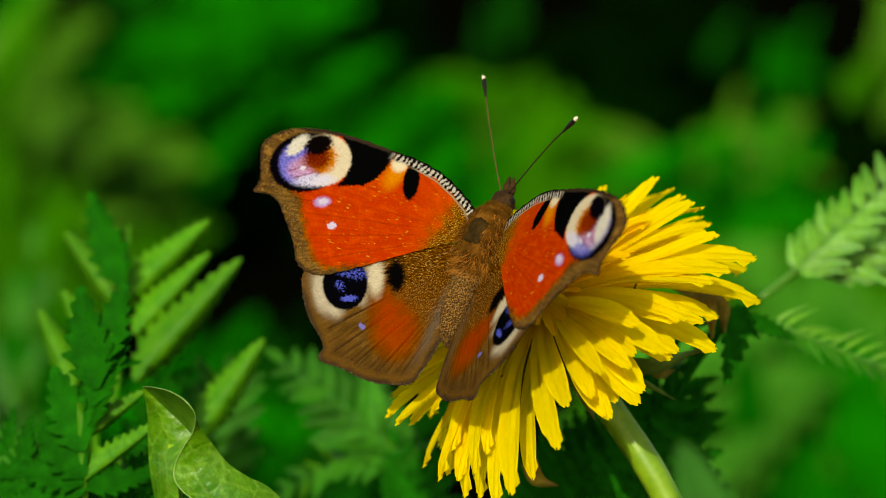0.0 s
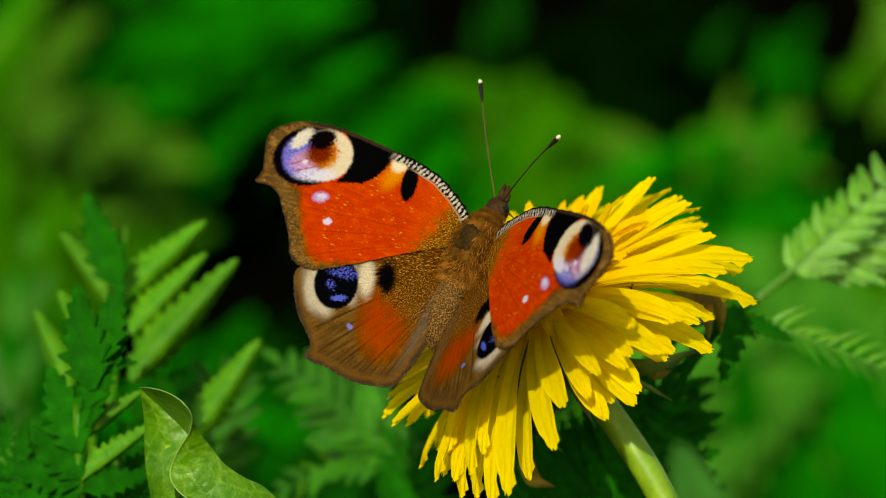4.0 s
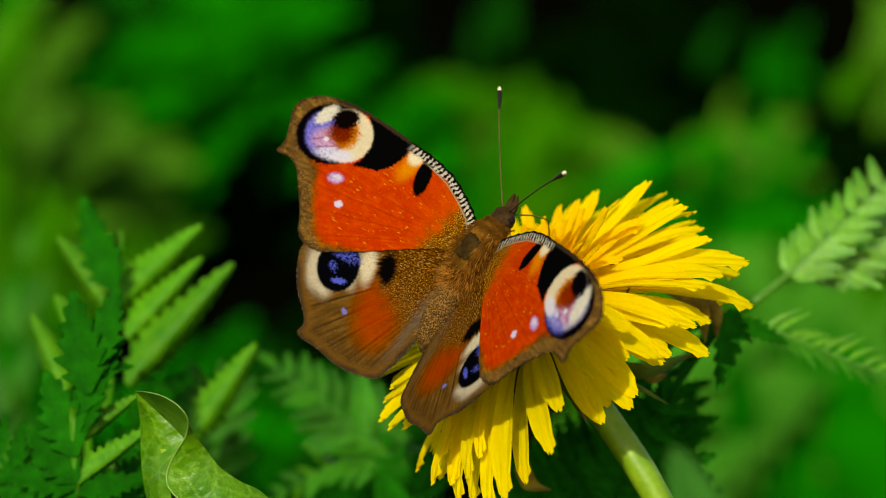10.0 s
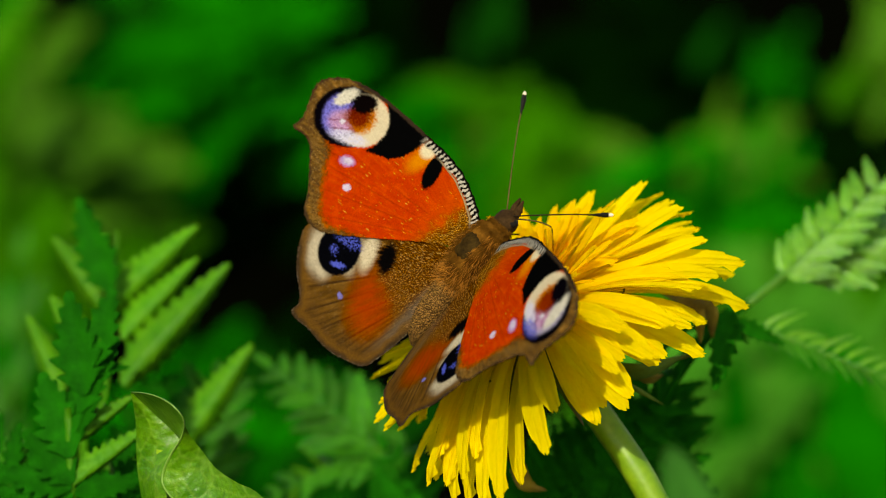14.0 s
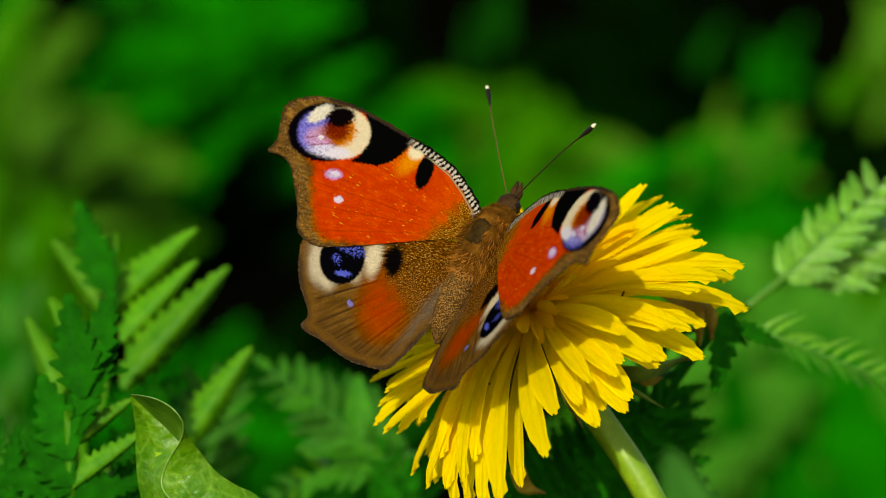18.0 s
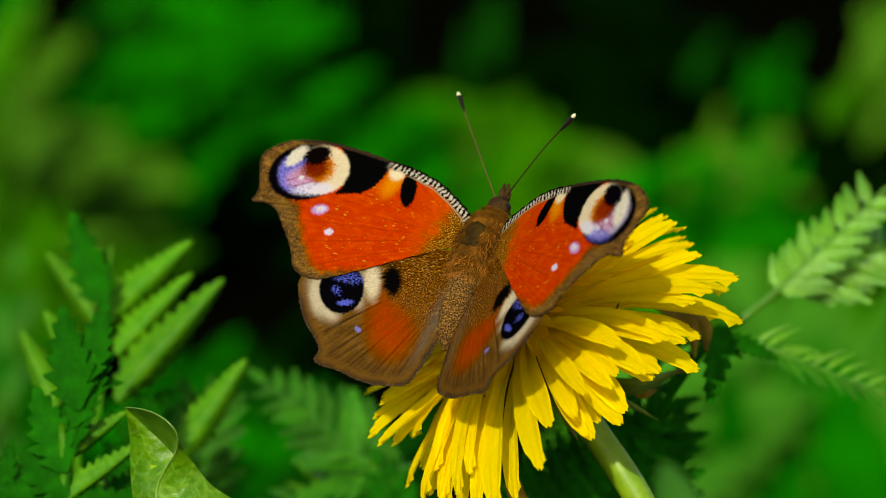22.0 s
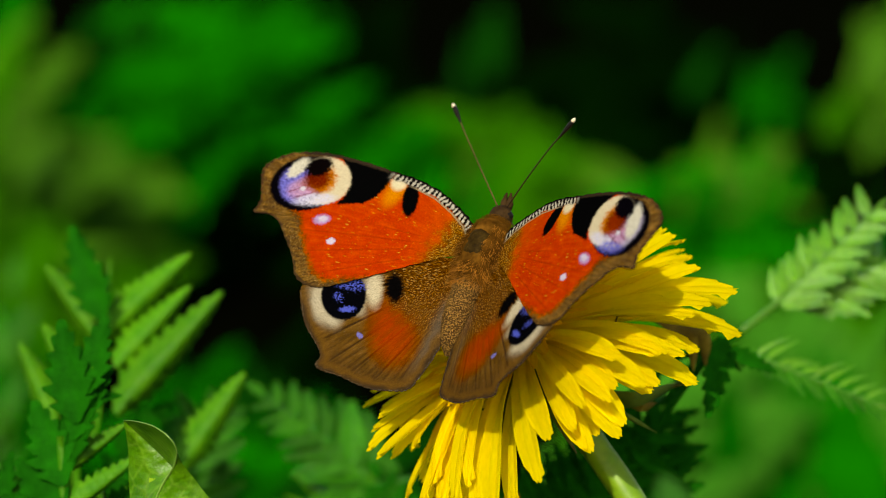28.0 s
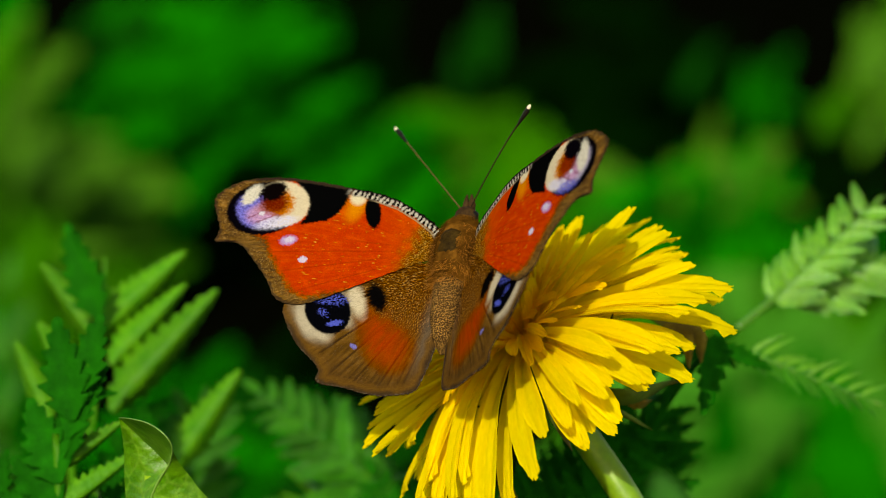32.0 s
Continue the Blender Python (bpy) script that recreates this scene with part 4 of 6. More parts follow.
    return 0.44 * rgb * (0.82 + 0.36 * grain)[:, None]


def hind_pigment(x, y, ring, side):
    rng = np.random.default_rng(4)
    n = len(x)
    grain = rng.random(n)
    lump = blotch(x, y, 1.3, 2)
    small = blotch(x, y, 0.26, 7)
    jig = 0.2 * small
    rgb = np.zeros((n, 3))
    rgb[:] = (0.19, 0.093, 0.023)
    ray = blotch(np.hypot(x + 2, y - 2) * 0.3, np.arctan2(y - 3, x + 3) * 60, 1.0, 29)
    cover(rgb, (0.32, 0.162, 0.046), smooth(-0.4, 0.7, 0.6 * lump + 0.6 * ray))
    cover(rgb, (0.12, 0.06, 0.02), smooth(0.0, -0.6, ray) * 0.6)
    streak = np.abs(np.sin(np.arctan2(y - 3.0, x + 3.0) * 26))
    cover(rgb, (0.06, 0.03, 0.012), smooth(0.3, 0.0, streak) * 0.8)
    cover(rgb, (0.52, 0.40, 0.24), (grain > 0.988) * 0.8)
    # red field
    red = inside(x, y, 4.6, -9.9, 2.6, 4.0, -22, 0.6) * (0.72 + 0.3 * blotch(np.hypot(x + 2, y - 2) * 0.4, np.arctan2(y - 3, x + 3) * 40, 1.0, 19))
    cover(rgb, (0.68, 0.064, 0.005), np.clip(red, 0, 1))
    # gold-dusted root
    dust = blotch(x, y, 0.11, 21) + 0.5 * (grain - 0.5)
    root = smooth(9.0, 5.4, np.hypot(x - 1.2, (y + 1.0) * 0.95) + lump * 1.1)
    cover(rgb, (0.125, 0.042, 0.007), root)
    cover(rgb, (0.48, 0.19, 0.035), root * smooth(0.12, 0.32, dust))
    cover(rgb, (0.85, 0.50, 0.18), root * smooth(0.34, 0.48, dust))
    # grey fold beside the abdomen
    fold = smooth(1.2, -0.3, x + 0.05 * (y + 8) + 0.3 * lump) * smooth(-3.0, -6.0, y) * (1.0 if side < 0 else 0.3)
    cover(rgb, (0.25, 0.18, 0.11), fold)
    cover(rgb, (0.17, 0.125, 0.085), fold * smooth(0.1, 0.9, np.abs(np.sin(y * 2.2 + x * 3))) * 0.4)
    # cream about the eye
    cream = inside(x + jig, y + jig, 12.0, -8.2, 3.7, 4.1, -22, 0.26) * smooth(-13.4, -11.2, y + 0.4 * lump)
    brush = 0.35 * blotch(np.hypot(x, y) * 0.4, np.arctan2(y, x) * 60, 1.0, 33)
    cream = cream * (1 - smooth(-8.6, -10.2, y) * smooth(11.6, 10.0, x))
    cover(rgb, (1.0, 0.86, 0.60), cream * smooth(7.2, 8.9, x * 0.93 - y * 0.38 - 3.3 + brush) * (0.9 + 0.3 * brush))
    cover(rgb, (1.15, 0.98, 0.66), inside(x + brush, y, 8.6, -5.8, 0.9, 2.2, -22, 0.5))
    cover(rgb, (0.004, 0.003, 0.003), inside(x + jig + brush * 1.6, y + jig, 6.4, -4.9, 1.05, 2.0, -24, 0.3))
    cover(rgb, (0.003, 0.003, 0.005), inside(x + jig * 0.6, y + jig * 0.6, 11.7, -7.75, 2.65, 3.2, -22, 0.06))
    blue = (0.20, 0.24, 0.95)
    scaly = smooth(-0.15, 0.15, blotch(x, y, 0.2, 31))
    cover(rgb, blue, inside(x + 2 * jig, y + 2 * jig, 11.6, -6.2, 1.9, 0.75, -8, 0.4) * scaly)
    cover(rgb, blue, inside(x + 2 * jig, y + 2 * jig, 12.2, -8.2, 0.65, 0.5, 22, 0.3) * scaly)
    cover(rgb, blue, inside(x + jig, y + jig, 10.6, -9.3, 0.95, 0.36, -24, 0.3))
    cover(rgb, (0.36, 0.33, 0.85), inside(x + jig, y + jig, 8.0, -11.9, 0.42, 0.3, 20, 0.3))
    rim = from_edge(x, y, HIND)
    cover(rgb, (0.13, 0.068, 0.024), smooth(4.0, 0.3, rim + 0.5 * ray) * smooth(-11, -15, y) * smooth(12.5, 9, x) * 0.75)
    edge = smooth(1.6, 0.7, rim + 0.35 * lump) * smooth(-7, -9.5, y)
    cover(rgb, (0.26, 0.13, 0.035), edge * 0.85)
    cover(rgb, (0.06, 0.04, 0.025), smooth(0.85, 0.0, rim + 0.4 * lump + 0.1 * small) * smooth(-8, -10, y) * 0.85)
    cover(rgb, (0.50, 0.44, 0.34), smooth(0.25, 0.05, rim) * (grain > 0.94) * smooth(-8, -10, y))
    return 0.295 * rgb * (0.6 + 0.8 * grain)[:, None]


def wing_mesh(name, outline, middle, pigment, side, under, shift, bow, turns=800, rings=180):
    """A wing in its own plane, its hinge at the origin: a veined, slightly bowed upper skin with its pigment, and a dark lower skin."""
    ring = bend([(a + shift[0], b + shift[1], 0) for a, b in outline + outline[:1]], turns + 1)[:-1]
    rag = [1 + 0.013 * math.sin(k * 0.42) * (noise.noise(Vector((k * 0.11, 0, 0))) + 0.4) + 0.009 * noise.noise(Vector((k * 0.9, 3, 0))) for k in range(turns)]
    ox = np.array([middle[0] + (p.x - middle[0]) * r for p, r in zip(ring, rag)])
    oy = np.array([middle[1] + (p.y - middle[1]) * r for p, r in zip(ring, rag)])
    s = (np.arange(1, rings + 1) / rings)[:, None]
    x = np.concatenate([[middle[0]], (middle[0] + (ox - middle[0]) * s).ravel()])
    y = np.concatenate([[middle[1]], (middle[1] + (oy - middle[1]) * s).ravel()])
    ang = np.arctan2(y - 1.0, x + 2.0)
    far = np.hypot(x, y)
    z = 0.035 * np.cos(ang * 22) * smooth(2, 8, far) - bow * np.maximum(0, x - 8) ** 2
    rgb = pigment(x - shift[0], y - shift[1], outline, side)
    n = len(x)
    vs = np.stack([side * x, y, z], 1)
    low = vs.copy()
    low[:, 2] -= 0.10
    vs = np.concatenate([vs, low[:1], low[1 + (rings - 1) * turns:]]) * MM
    faces = []
    for k in range(turns):
        j = (k + 1) % turns
        faces.append((0, 1 + k, 1 + j))
        a = 1 + (rings - 1) * turns
        faces.append((n, n + 1 + j, n + 1 + k))
        faces.append((a + k, n + 1 + k, n + 1 + j, a + j))
        for i in range(rings - 1):
            b = 1 + i * turns
            faces.append((b + k, b + turns + k, b + turns + j, b + j))
    if side * under > 0:
        faces = [f[::-1] for f in faces]
    me = bpy.data.meshes.new(name)
    me.from_pydata(vs.tolist(), [], faces)
    col = np.ones((len(vs), 4))
    col[:n, :3] = np.clip(rgb, 0, 1)
    col[n:, :3] = (0.02, 0.014, 0.010)
    me.color_attributes.new("pigment", "FLOAT_COLOR", "POINT").data.foreach_set("color", col.ravel())
    me.materials.append(SCALES)
    me.shade_smooth()
    return me


butterfly = tagged(new("butterfly"), "peacock butterfly with open red wings and eyespots, feeding on the dandelion", "butterfly")
wings = {}
for side, word in ((-1, "left"), (1, "right")):
    wings["fore", side] = part("forewing", wing_mesh("forewing", FORE, (13.5, -0.8), fore_pigment, side, 1, (0.0, 0.95), 0.00484), SCALES, butterfly, "red forewing with a lilac and cream eyespot")
    wings["hind", side] = part("hindwing", wing_mesh("hindwing", HIND, (6.5, -9.0), hind_pigment, side, 1, (0.1, 0.6), 0.002), SCALES, butterfly, "brown hindwing with a blue and black eyespot")

body = part("thorax", tube([(0, -2.2, 0.2), (0, 0, 0.5), (0, 2.6, 0.6), (0, 5, 0.5), (0, 6.6, 0.3)], [1.9, 2.5, 2.7, 2.2, 1.2], 22, 20), FUR, butterfly, "furry brown thorax")
part("abdomen", tube([(0, -1, 0.4), (0, -4, 0.7), (0, -7, 0.5), (0, -9.5, -0.2), (0, -11, -1.0)], [1.75, 1.75, 1.6, 1.15, 0.4], 30, 18), DUSTED, butterfly, "dark brown ringed abdomen")
part("head", tube([(0, 6.0, 0.2), (0, 7.0, 0.3), (0, 7.9, 0.3), (0, 8.7, 0.2)], [1.1, 1.5, 1.35, 0.5], 14, 16), FUR_DARK, butterfly)
for side in (-1, 1):
    part("eye", tube([(side * 0.75, 7.4, 0.35), (side * 1.15, 7.6, 0.35), (side * 1.5, 7.7, 0.35)], [0.75, 0.72, 0.2], 10, 14), BLACK, butterfly, "dark round compound eye")
    part("palp", tube([(side * 0.35, 8.2, 0.0), (side * 0.38, 9.3, 0.35), (side * 0.30, 10.4, 0.75)], [0.42, 0.45, 0.12], 12, 8, None, 0.12), FUR_DARK, butterfly)
    for knee, foot, hip in (((2.4, 5.0, -2.4), (3.0, 6.6, -6.4), 3.0), ((3.0, 0.4, -2.4), (4.6, -0.6, -6.2), 1.0), ((2.4, -3.4, -2.4), (3.8, -6.2, -6.0), -0.8)):
        part("leg", tube([(side * 1.3, hip, -1.6), (side * knee[0], knee[1], knee[2]), (side * foot[0], foot[1], foot[2])], [0.26, 0.18, 0.10], 14, 6), FUR_DARK, butterfly)


PLATE = material("thorax_plate", (0.044, 0.024, 0.004), 0.6, 0.5, 700, 0.8, 1100, 0, (0.012, 0.007, 0.002), 0, 0.02)
part("back_plate", tube([(0, -0.8, 2.2), (0, 0.8, 1.65), (0, 3.2, 1.5), (0, 5.8, 1.15)], [0.5, 1.75, 1.9, 0.6], 24, 24, None, 0.035), PLATE, butterfly, "smooth dark back of the thorax")


def fur(name, mat, count, spots, length, seed, low):
    """Short hairs over the rods of the body: thin three-sided spikes combed towards the tail."""
    rng = random.Random(seed)
    bm = bmesh.new()
    for _ in range(count):
        y, r, z0 = rng.choice(spots)
        y += rng.uniform(-1, 1) * 0.8
        a = rng.uniform(-0.35, math.pi + 0.35)
        n = Vector((math.cos(a), 0, math.sin(a)))
        if rng.uniform(-1.2, 0.2) < y < rng.uniform(4.8, 5.8) and abs(n.x) < rng.uniform(0.42, 0.76):
            continue
        at = Vector((0, y, z0)) + n * r * 0.96
        tip = at + (n * rng.uniform(0.25, 0.8) + Vector((rng.uniform(-0.4, 0.4), -0.75 + low, rng.uniform(-0.2, 0.2)))) * length * rng.uniform(0.6, 1.2)
        side = Vector((0, 1, 0)).cross(n) * 0.024
        fore = Vector((0, 0.024, 0))
        a_, b_, c_, d_ = (bm.verts.new(p * MM) for p in (at - side, at + side, at + fore, tip))
        bm.faces.new((a_, b_, d_))
        bm.faces.new((b_, c_, d_))
        bm.faces.new((c_, a_, d_))
    return tagged(part(name, bm, mat, butterfly), kind="stuff")


GOLD = material("gold_hair", (0.30, 0.14, 0.02), 0.6, 0.3, 700)
fur("fur", FUR, 11000, [(-1.5, 2.2, 0.3), (0, 2.6, 0.5), (1.3, 2.8, 0.55), (2.6, 2.9, 0.6), (3.9, 2.6, 0.55), (5.0, 2.2, 0.5), (6.0, 1.6, 0.35)], 0.95, 5, 0.0)
fur("abdomen_hair", GOLD, 420, [(-2, 1.9, 0.55), (-3, 1.9, 0.65), (-5, 1.85, 0.65), (-7, 1.7, 0.5), (-9, 1.35, 0.0)], 0.6, 6, 0.1)
ORANGE = material("orange_hair", (0.42, 0.16, 0.016), 0.6, 0.3, 700, gloss=0.1)
fur("side_hair", ORANGE, 1900, [(-2.2, 2.2, 0.2), (-0.8, 2.5, 0.4), (0.8, 2.8, 0.5), (2.4, 2.9, 0.55), (4.2, 2.5, 0.5)], 1.6, 7, 0.15)

feelers = {}
for side in (-1, 1):
    # the right antenna takes a darker copy of the horn colour
    f = part("antenna", tube([(0, 0, 0), (5, 0, 0.25), (10, 0, 0.3), (13.2, 0, 0.1), (14.6, 0, 0), (15.3, 0, 0)], [0.09, 0.08, 0.08, 0.10, 0.12, 0.12], 40, 8), FEELER if side < 0 else FEELER_DARK, butterfly, "thin brown clubbed antenna")
    part("club", tube([(12.6, 0, 0.12), (13.4, 0, 0.08), (14.5, 0, 0), (15.3, 0, 0)], [0.11, 0.2, 0.32, 0.22], 14, 8), BLACK, f, "black antenna club")
    part("antenna_tip", tube([(15.1, 0, 0), (15.45, 0, 0), (15.7, 0, 0)], [0.24, 0.22, 0.06], 6, 8), CREAM, f, "cream antenna tip")
    feelers[side] = f
proboscis = part("proboscis", tube([(0.0, 0.0, -0.3), (0.02, 0.23, -0.77), (1.12, 1.19, -1.81), (1.79, 1.67, -3.09), (1.74, 1.48, -4.34), (1.48, -0.43, -7.17)], [0.11, 0.09, 0.08, 0.06], 30, 6), FEELER, butterfly, "thin bent dark proboscis")



def motions():
    walk(butterfly, [
        (0, pose(0.00436, -0.0064, 0.19998, 58.1, 5.3, -39.4)), (0.5, pose(0.00414, -0.00611, 0.19954, 59, 4.6, -39.4)), (1, pose(0.0041, -0.00606, 0.19951, 57.5, 6.4, -41.9)),
        (1.5, pose(0.00394, -0.00617, 0.1993, 59.3, 6.7, -41.1)), (2, pose(0.00411, -0.00641, 0.1996, 54.3, 8.4, -43.7)), (2.5, pose(0.00404, -0.00624, 0.19939, 54.2, 8, -44)),
        (3, pose(0.00396, -0.00629, 0.19931, 55.3, 8.3, -44.2)), (3.5, pose(0.00377, -0.0062, 0.19928, 56.9, 7.5, -43.6)), (5.5, pose(0.00362, -0.00615, 0.19913, 60.4, 9.7, -44.5)),
        (6, pose(0.00395, -0.00619, 0.19894, 59.7, 11.9, -45.5)), (6.5, pose(0.00404, -0.00635, 0.19907, 59.4, 12.4, -45.9)), (7, pose(0.00399, -0.00634, 0.19894, 59.6, 14.4, -46.2)),
        (7.5, pose(0.00408, -0.00633, 0.19898, 55.8, 16.7, -48.2)), (8, pose(0.00408, -0.00631, 0.19897, 57.6, 17, -47.8)), (8.5, pose(0.00423, -0.00615, 0.19903, 58.3, 18.1, -48.7)),
        (9, pose(0.0041, -0.00619, 0.19909, 61, 18.4, -49)), (9.5, pose(0.00413, -0.00625, 0.19904, 61.2, 18.5, -48.5)), (10, pose(0.00406, -0.00619, 0.199, 61.3, 19.5, -49)),
        (10.5, pose(0.00426, -0.00628, 0.19891, 60, 21.1, -49)), (11, pose(0.00428, -0.00623, 0.1992, 57.9, 21.3, -51.2)), (11.5, pose(0.00422, -0.0062, 0.19903, 59.1, 21.2, -51)),
        (12, pose(0.0042, -0.00619, 0.19913, 61.4, 21.4, -50.8)), (12.5, pose(0.0042, -0.00626, 0.19912, 62.2, 21.3, -50.3)), (13, pose(0.00408, -0.0061, 0.19916, 60.6, 22.1, -52.1)),
        (13.5, pose(0.00411, -0.00615, 0.19898, 60.1, 22.7, -52.1)), (14, pose(0.00431, -0.0061, 0.19916, 57.1, 23.7, -54.5)), (14.5, pose(0.00452, -0.00614, 0.19927, 57.1, 23.7, -53.2)),
        (16.5, pose(0.00533, -0.00621, 0.20046, 55.6, 9.2, -40.9)), (17, pose(0.00542, -0.00616, 0.20051, 54.1, 9.3, -41.8)), (17.5, pose(0.00577, -0.00603, 0.20084, 51.2, 9.6, -42.5)),
        (18, pose(0.00572, -0.00608, 0.20075, 54, 9.6, -42.3)), (18.5, pose(0.00577, -0.00602, 0.2011, 58.2, 5.8, -40.9)), (19, pose(0.00607, -0.00605, 0.20151, 54.6, 4.4, -39.1)),
        (19.5, pose(0.00629, -0.00581, 0.20172, 50.1, 4.4, -39.4)), (20, pose(0.00623, -0.0058, 0.20169, 49.7, 4.6, -39.6)), (20.5, pose(0.00628, -0.00601, 0.20165, 48.3, 4.2, -40.2)),
        (21, pose(0.00614, -0.00609, 0.20165, 49.9, 4, -39.1)), (21.5, pose(0.00606, -0.00582, 0.20171, 52.5, 2.6, -37.4)), (22, pose(0.00604, -0.00582, 0.20172, 53.5, 2, -37)),
        (22.5, pose(0.00628, -0.00568, 0.202, 52.3, 0.9, -36.2)), (23, pose(0.00647, -0.00587, 0.2025, 45.7, 1.3, -39.1)), (23.5, pose(0.00672, -0.00576, 0.20243, 43.6, 2.4, -37.4)),
        (24, pose(0.00661, -0.00589, 0.2024, 45.7, 2.7, -37.3)), (24.5, pose(0.00648, -0.0058, 0.20237, 45, 3.1, -37.6)), (25, pose(0.00649, -0.00585, 0.20243, 46.3, 2.7, -37.7)),
        (25.5, pose(0.00646, -0.00554, 0.20252, 50.8, 1, -36.8)), (27.5, pose(0.00646, -0.0056, 0.20236, 51.5, 1, -36.2)), (28, pose(0.00646, -0.00575, 0.20232, 51.1, 1.1, -35.6)),
        (28.5, pose(0.00646, -0.00566, 0.20237, 47.3, -0.1, -34.8)), (29, pose(0.00644, -0.00569, 0.20231, 48.8, 0.1, -34.9)), (29.5, pose(0.00642, -0.00562, 0.20227, 46.3, -0.5, -32.2)),
        (30, pose(0.00634, -0.0054, 0.20231, 48.9, -4.7, -31.2)), (30.5, pose(0.0061, -0.00524, 0.20205, 48.6, -6.4, -27.4)), (31, pose(0.0049, -0.00544, 0.20192, 47.4, -10, -25.7)),
        (31.5, pose(0.00435, -0.00539, 0.20175, 51.2, -11.2, -28.6)), (32, pose(0.00431, -0.00529, 0.20199, 48, -11, -28.1)),
    ])
    walk(wings["fore", -1], [
        (0, pose(-0.002, 0.0015, 0.001, 1.8, 30.2, 3.6)), (0.5, pose(-0.002, 0.0015, 0.001, 1.1, 29.9, 2.3)), (1, pose(-0.002, 0.0015, 0.001, 0.9, 30.9, 1.8)),
        (1.5, pose(-0.002, 0.0015, 0.001, 0.9, 30.1, 1.8)), (2, pose(-0.002, 0.0015, 0.001, 1.4, 26.7, 3.1)), (2.5, pose(-0.002, 0.0015, 0.001, 0.9, 27.2, 1.9)),
        (3, pose(-0.002, 0.0015, 0.001, 0.7, 27, 1.5)), (3.5, pose(-0.002, 0.0015, 0.001, 0.7, 27.5, 1.6)), (5.5, pose(-0.002, 0.0015, 0.001, 0.8, 33, 1.4)),
        (6, pose(-0.002, 0.0015, 0.001, 0.3, 33, 0.6)), (6.5, pose(-0.002, 0.0015, 0.001, 0.7, 18.6, 2.3)), (7, pose(-0.002, 0.0015, 0.001, 0.9, 19.3, 2.6)),
        (7.5, pose(-0.002, 0.0015, 0.001, 0.8, 18.7, 2.4)), (8, pose(-0.002, 0.0015, 0.001, 0.6, 19.4, 1.9)), (8.5, pose(-0.002, 0.0015, 0.001, 0.3, 26.2, 0.7)),
        (9, pose(-0.002, 0.0015, 0.001, -0.4, 33.2, -0.8)), (9.5, pose(-0.002, 0.0015, 0.001, -0, 33, -0)), (10, pose(-0.002, 0.0015, 0.001, 0.2, 26.4, 0.6)),
        (10.5, pose(-0.002, 0.0015, 0.001, 0.5, 18.5, 1.5)), (11, pose(-0.002, 0.0015, 0.001, 0.4, 17.9, 1.4)), (11.5, pose(-0.002, 0.0015, 0.001, 0.1, 18.6, 0.3)),
        (12, pose(-0.002, 0.0015, 0.001, 0, 19.3, 0.1)), (12.5, pose(-0.002, 0.0015, 0.001, -0.1, 19.7, -0.2)), (13, pose(-0.002, 0.0015, 0.001, -0.2, 25.6, -0.4)),
        (13.5, pose(-0.002, 0.0015, 0.001, -0.6, 32.8, -1)), (14, pose(-0.002, 0.0015, 0.001, 0, 27.2, 0)), (14.5, pose(-0.002, 0.0015, 0.001, 0.2, 18.1, 0.6)),
        (16.5, pose(-0.002, 0.0015, 0.001, -0.2, 25.3, -0.5)), (17, pose(-0.002, 0.0015, 0.001, -0.3, 23.7, -0.7)), (17.5, pose(-0.002, 0.0015, 0.001, -0.6, 30.6, -1.1)),
        (18, pose(-0.002, 0.0015, 0.001, -0.8, 33.2, -1.4)), (18.5, pose(-0.002, 0.0015, 0.001, -0.1, 26.2, -0.3)), (19, pose(-0.002, 0.0015, 0.001, 0.6, 25.1, 1.5)),
        (19.5, pose(-0.002, 0.0015, 0.001, -0.1, 35.2, -0.1)), (20, pose(-0.002, 0.0015, 0.001, 0.2, 35.2, 0.3)), (20.5, pose(-0.002, 0.0015, 0.001, 1.1, 29.4, 2.2)),
        (21, pose(-0.002, 0.0015, 0.001, 1.1, 28.2, 2.3)), (21.5, pose(-0.002, 0.0015, 0.001, 0.8, 27.3, 1.7)), (22, pose(-0.002, 0.0015, 0.001, 0.6, 26.4, 1.3)),
        (22.5, pose(-0.002, 0.0015, 0.001, 0.8, 27.1, 1.9)), (23, pose(-0.002, 0.0015, 0.001, 1.1, 27.7, 2.3)), (23.5, pose(-0.002, 0.0015, 0.001, 1.4, 29.1, 2.9)),
        (24, pose(-0.002, 0.0015, 0.001, 1.3, 29.1, 2.6)), (24.5, pose(-0.002, 0.0015, 0.001, 1.3, 28.7, 2.7)), (25, pose(-0.002, 0.0015, 0.001, 1.1, 28.8, 2.4)),
        (25.5, pose(-0.002, 0.0015, 0.001, 0.2, 32.2, 0.5)), (27.5, pose(-0.002, 0.0015, 0.001, 0.6, 29.2, 1.2)), (28, pose(-0.002, 0.0015, 0.001, 0.6, 25.2, 1.5)),
        (28.5, pose(-0.002, 0.0015, 0.001, 1.1, 28.3, 2.2)), (29, pose(-0.002, 0.0015, 0.001, 1, 28.4, 2.1)), (29.5, pose(-0.002, 0.0015, 0.001, 1.2, 29.2, 2.5)),
        (30, pose(-0.002, 0.0015, 0.001, 0.4, 32, 0.8)), (30.5, pose(-0.002, 0.0015, 0.001, 0.9, 35.6, 1.5)), (31, pose(-0.002, 0.0015, 0.001, 1.5, 29, 3.1)),
        (31.5, pose(-0.002, 0.0015, 0.001, 0.9, 29.9, 1.8)), (32, pose(-0.002, 0.0015, 0.001, 1.3, 34.1, 2.4)),
    ])
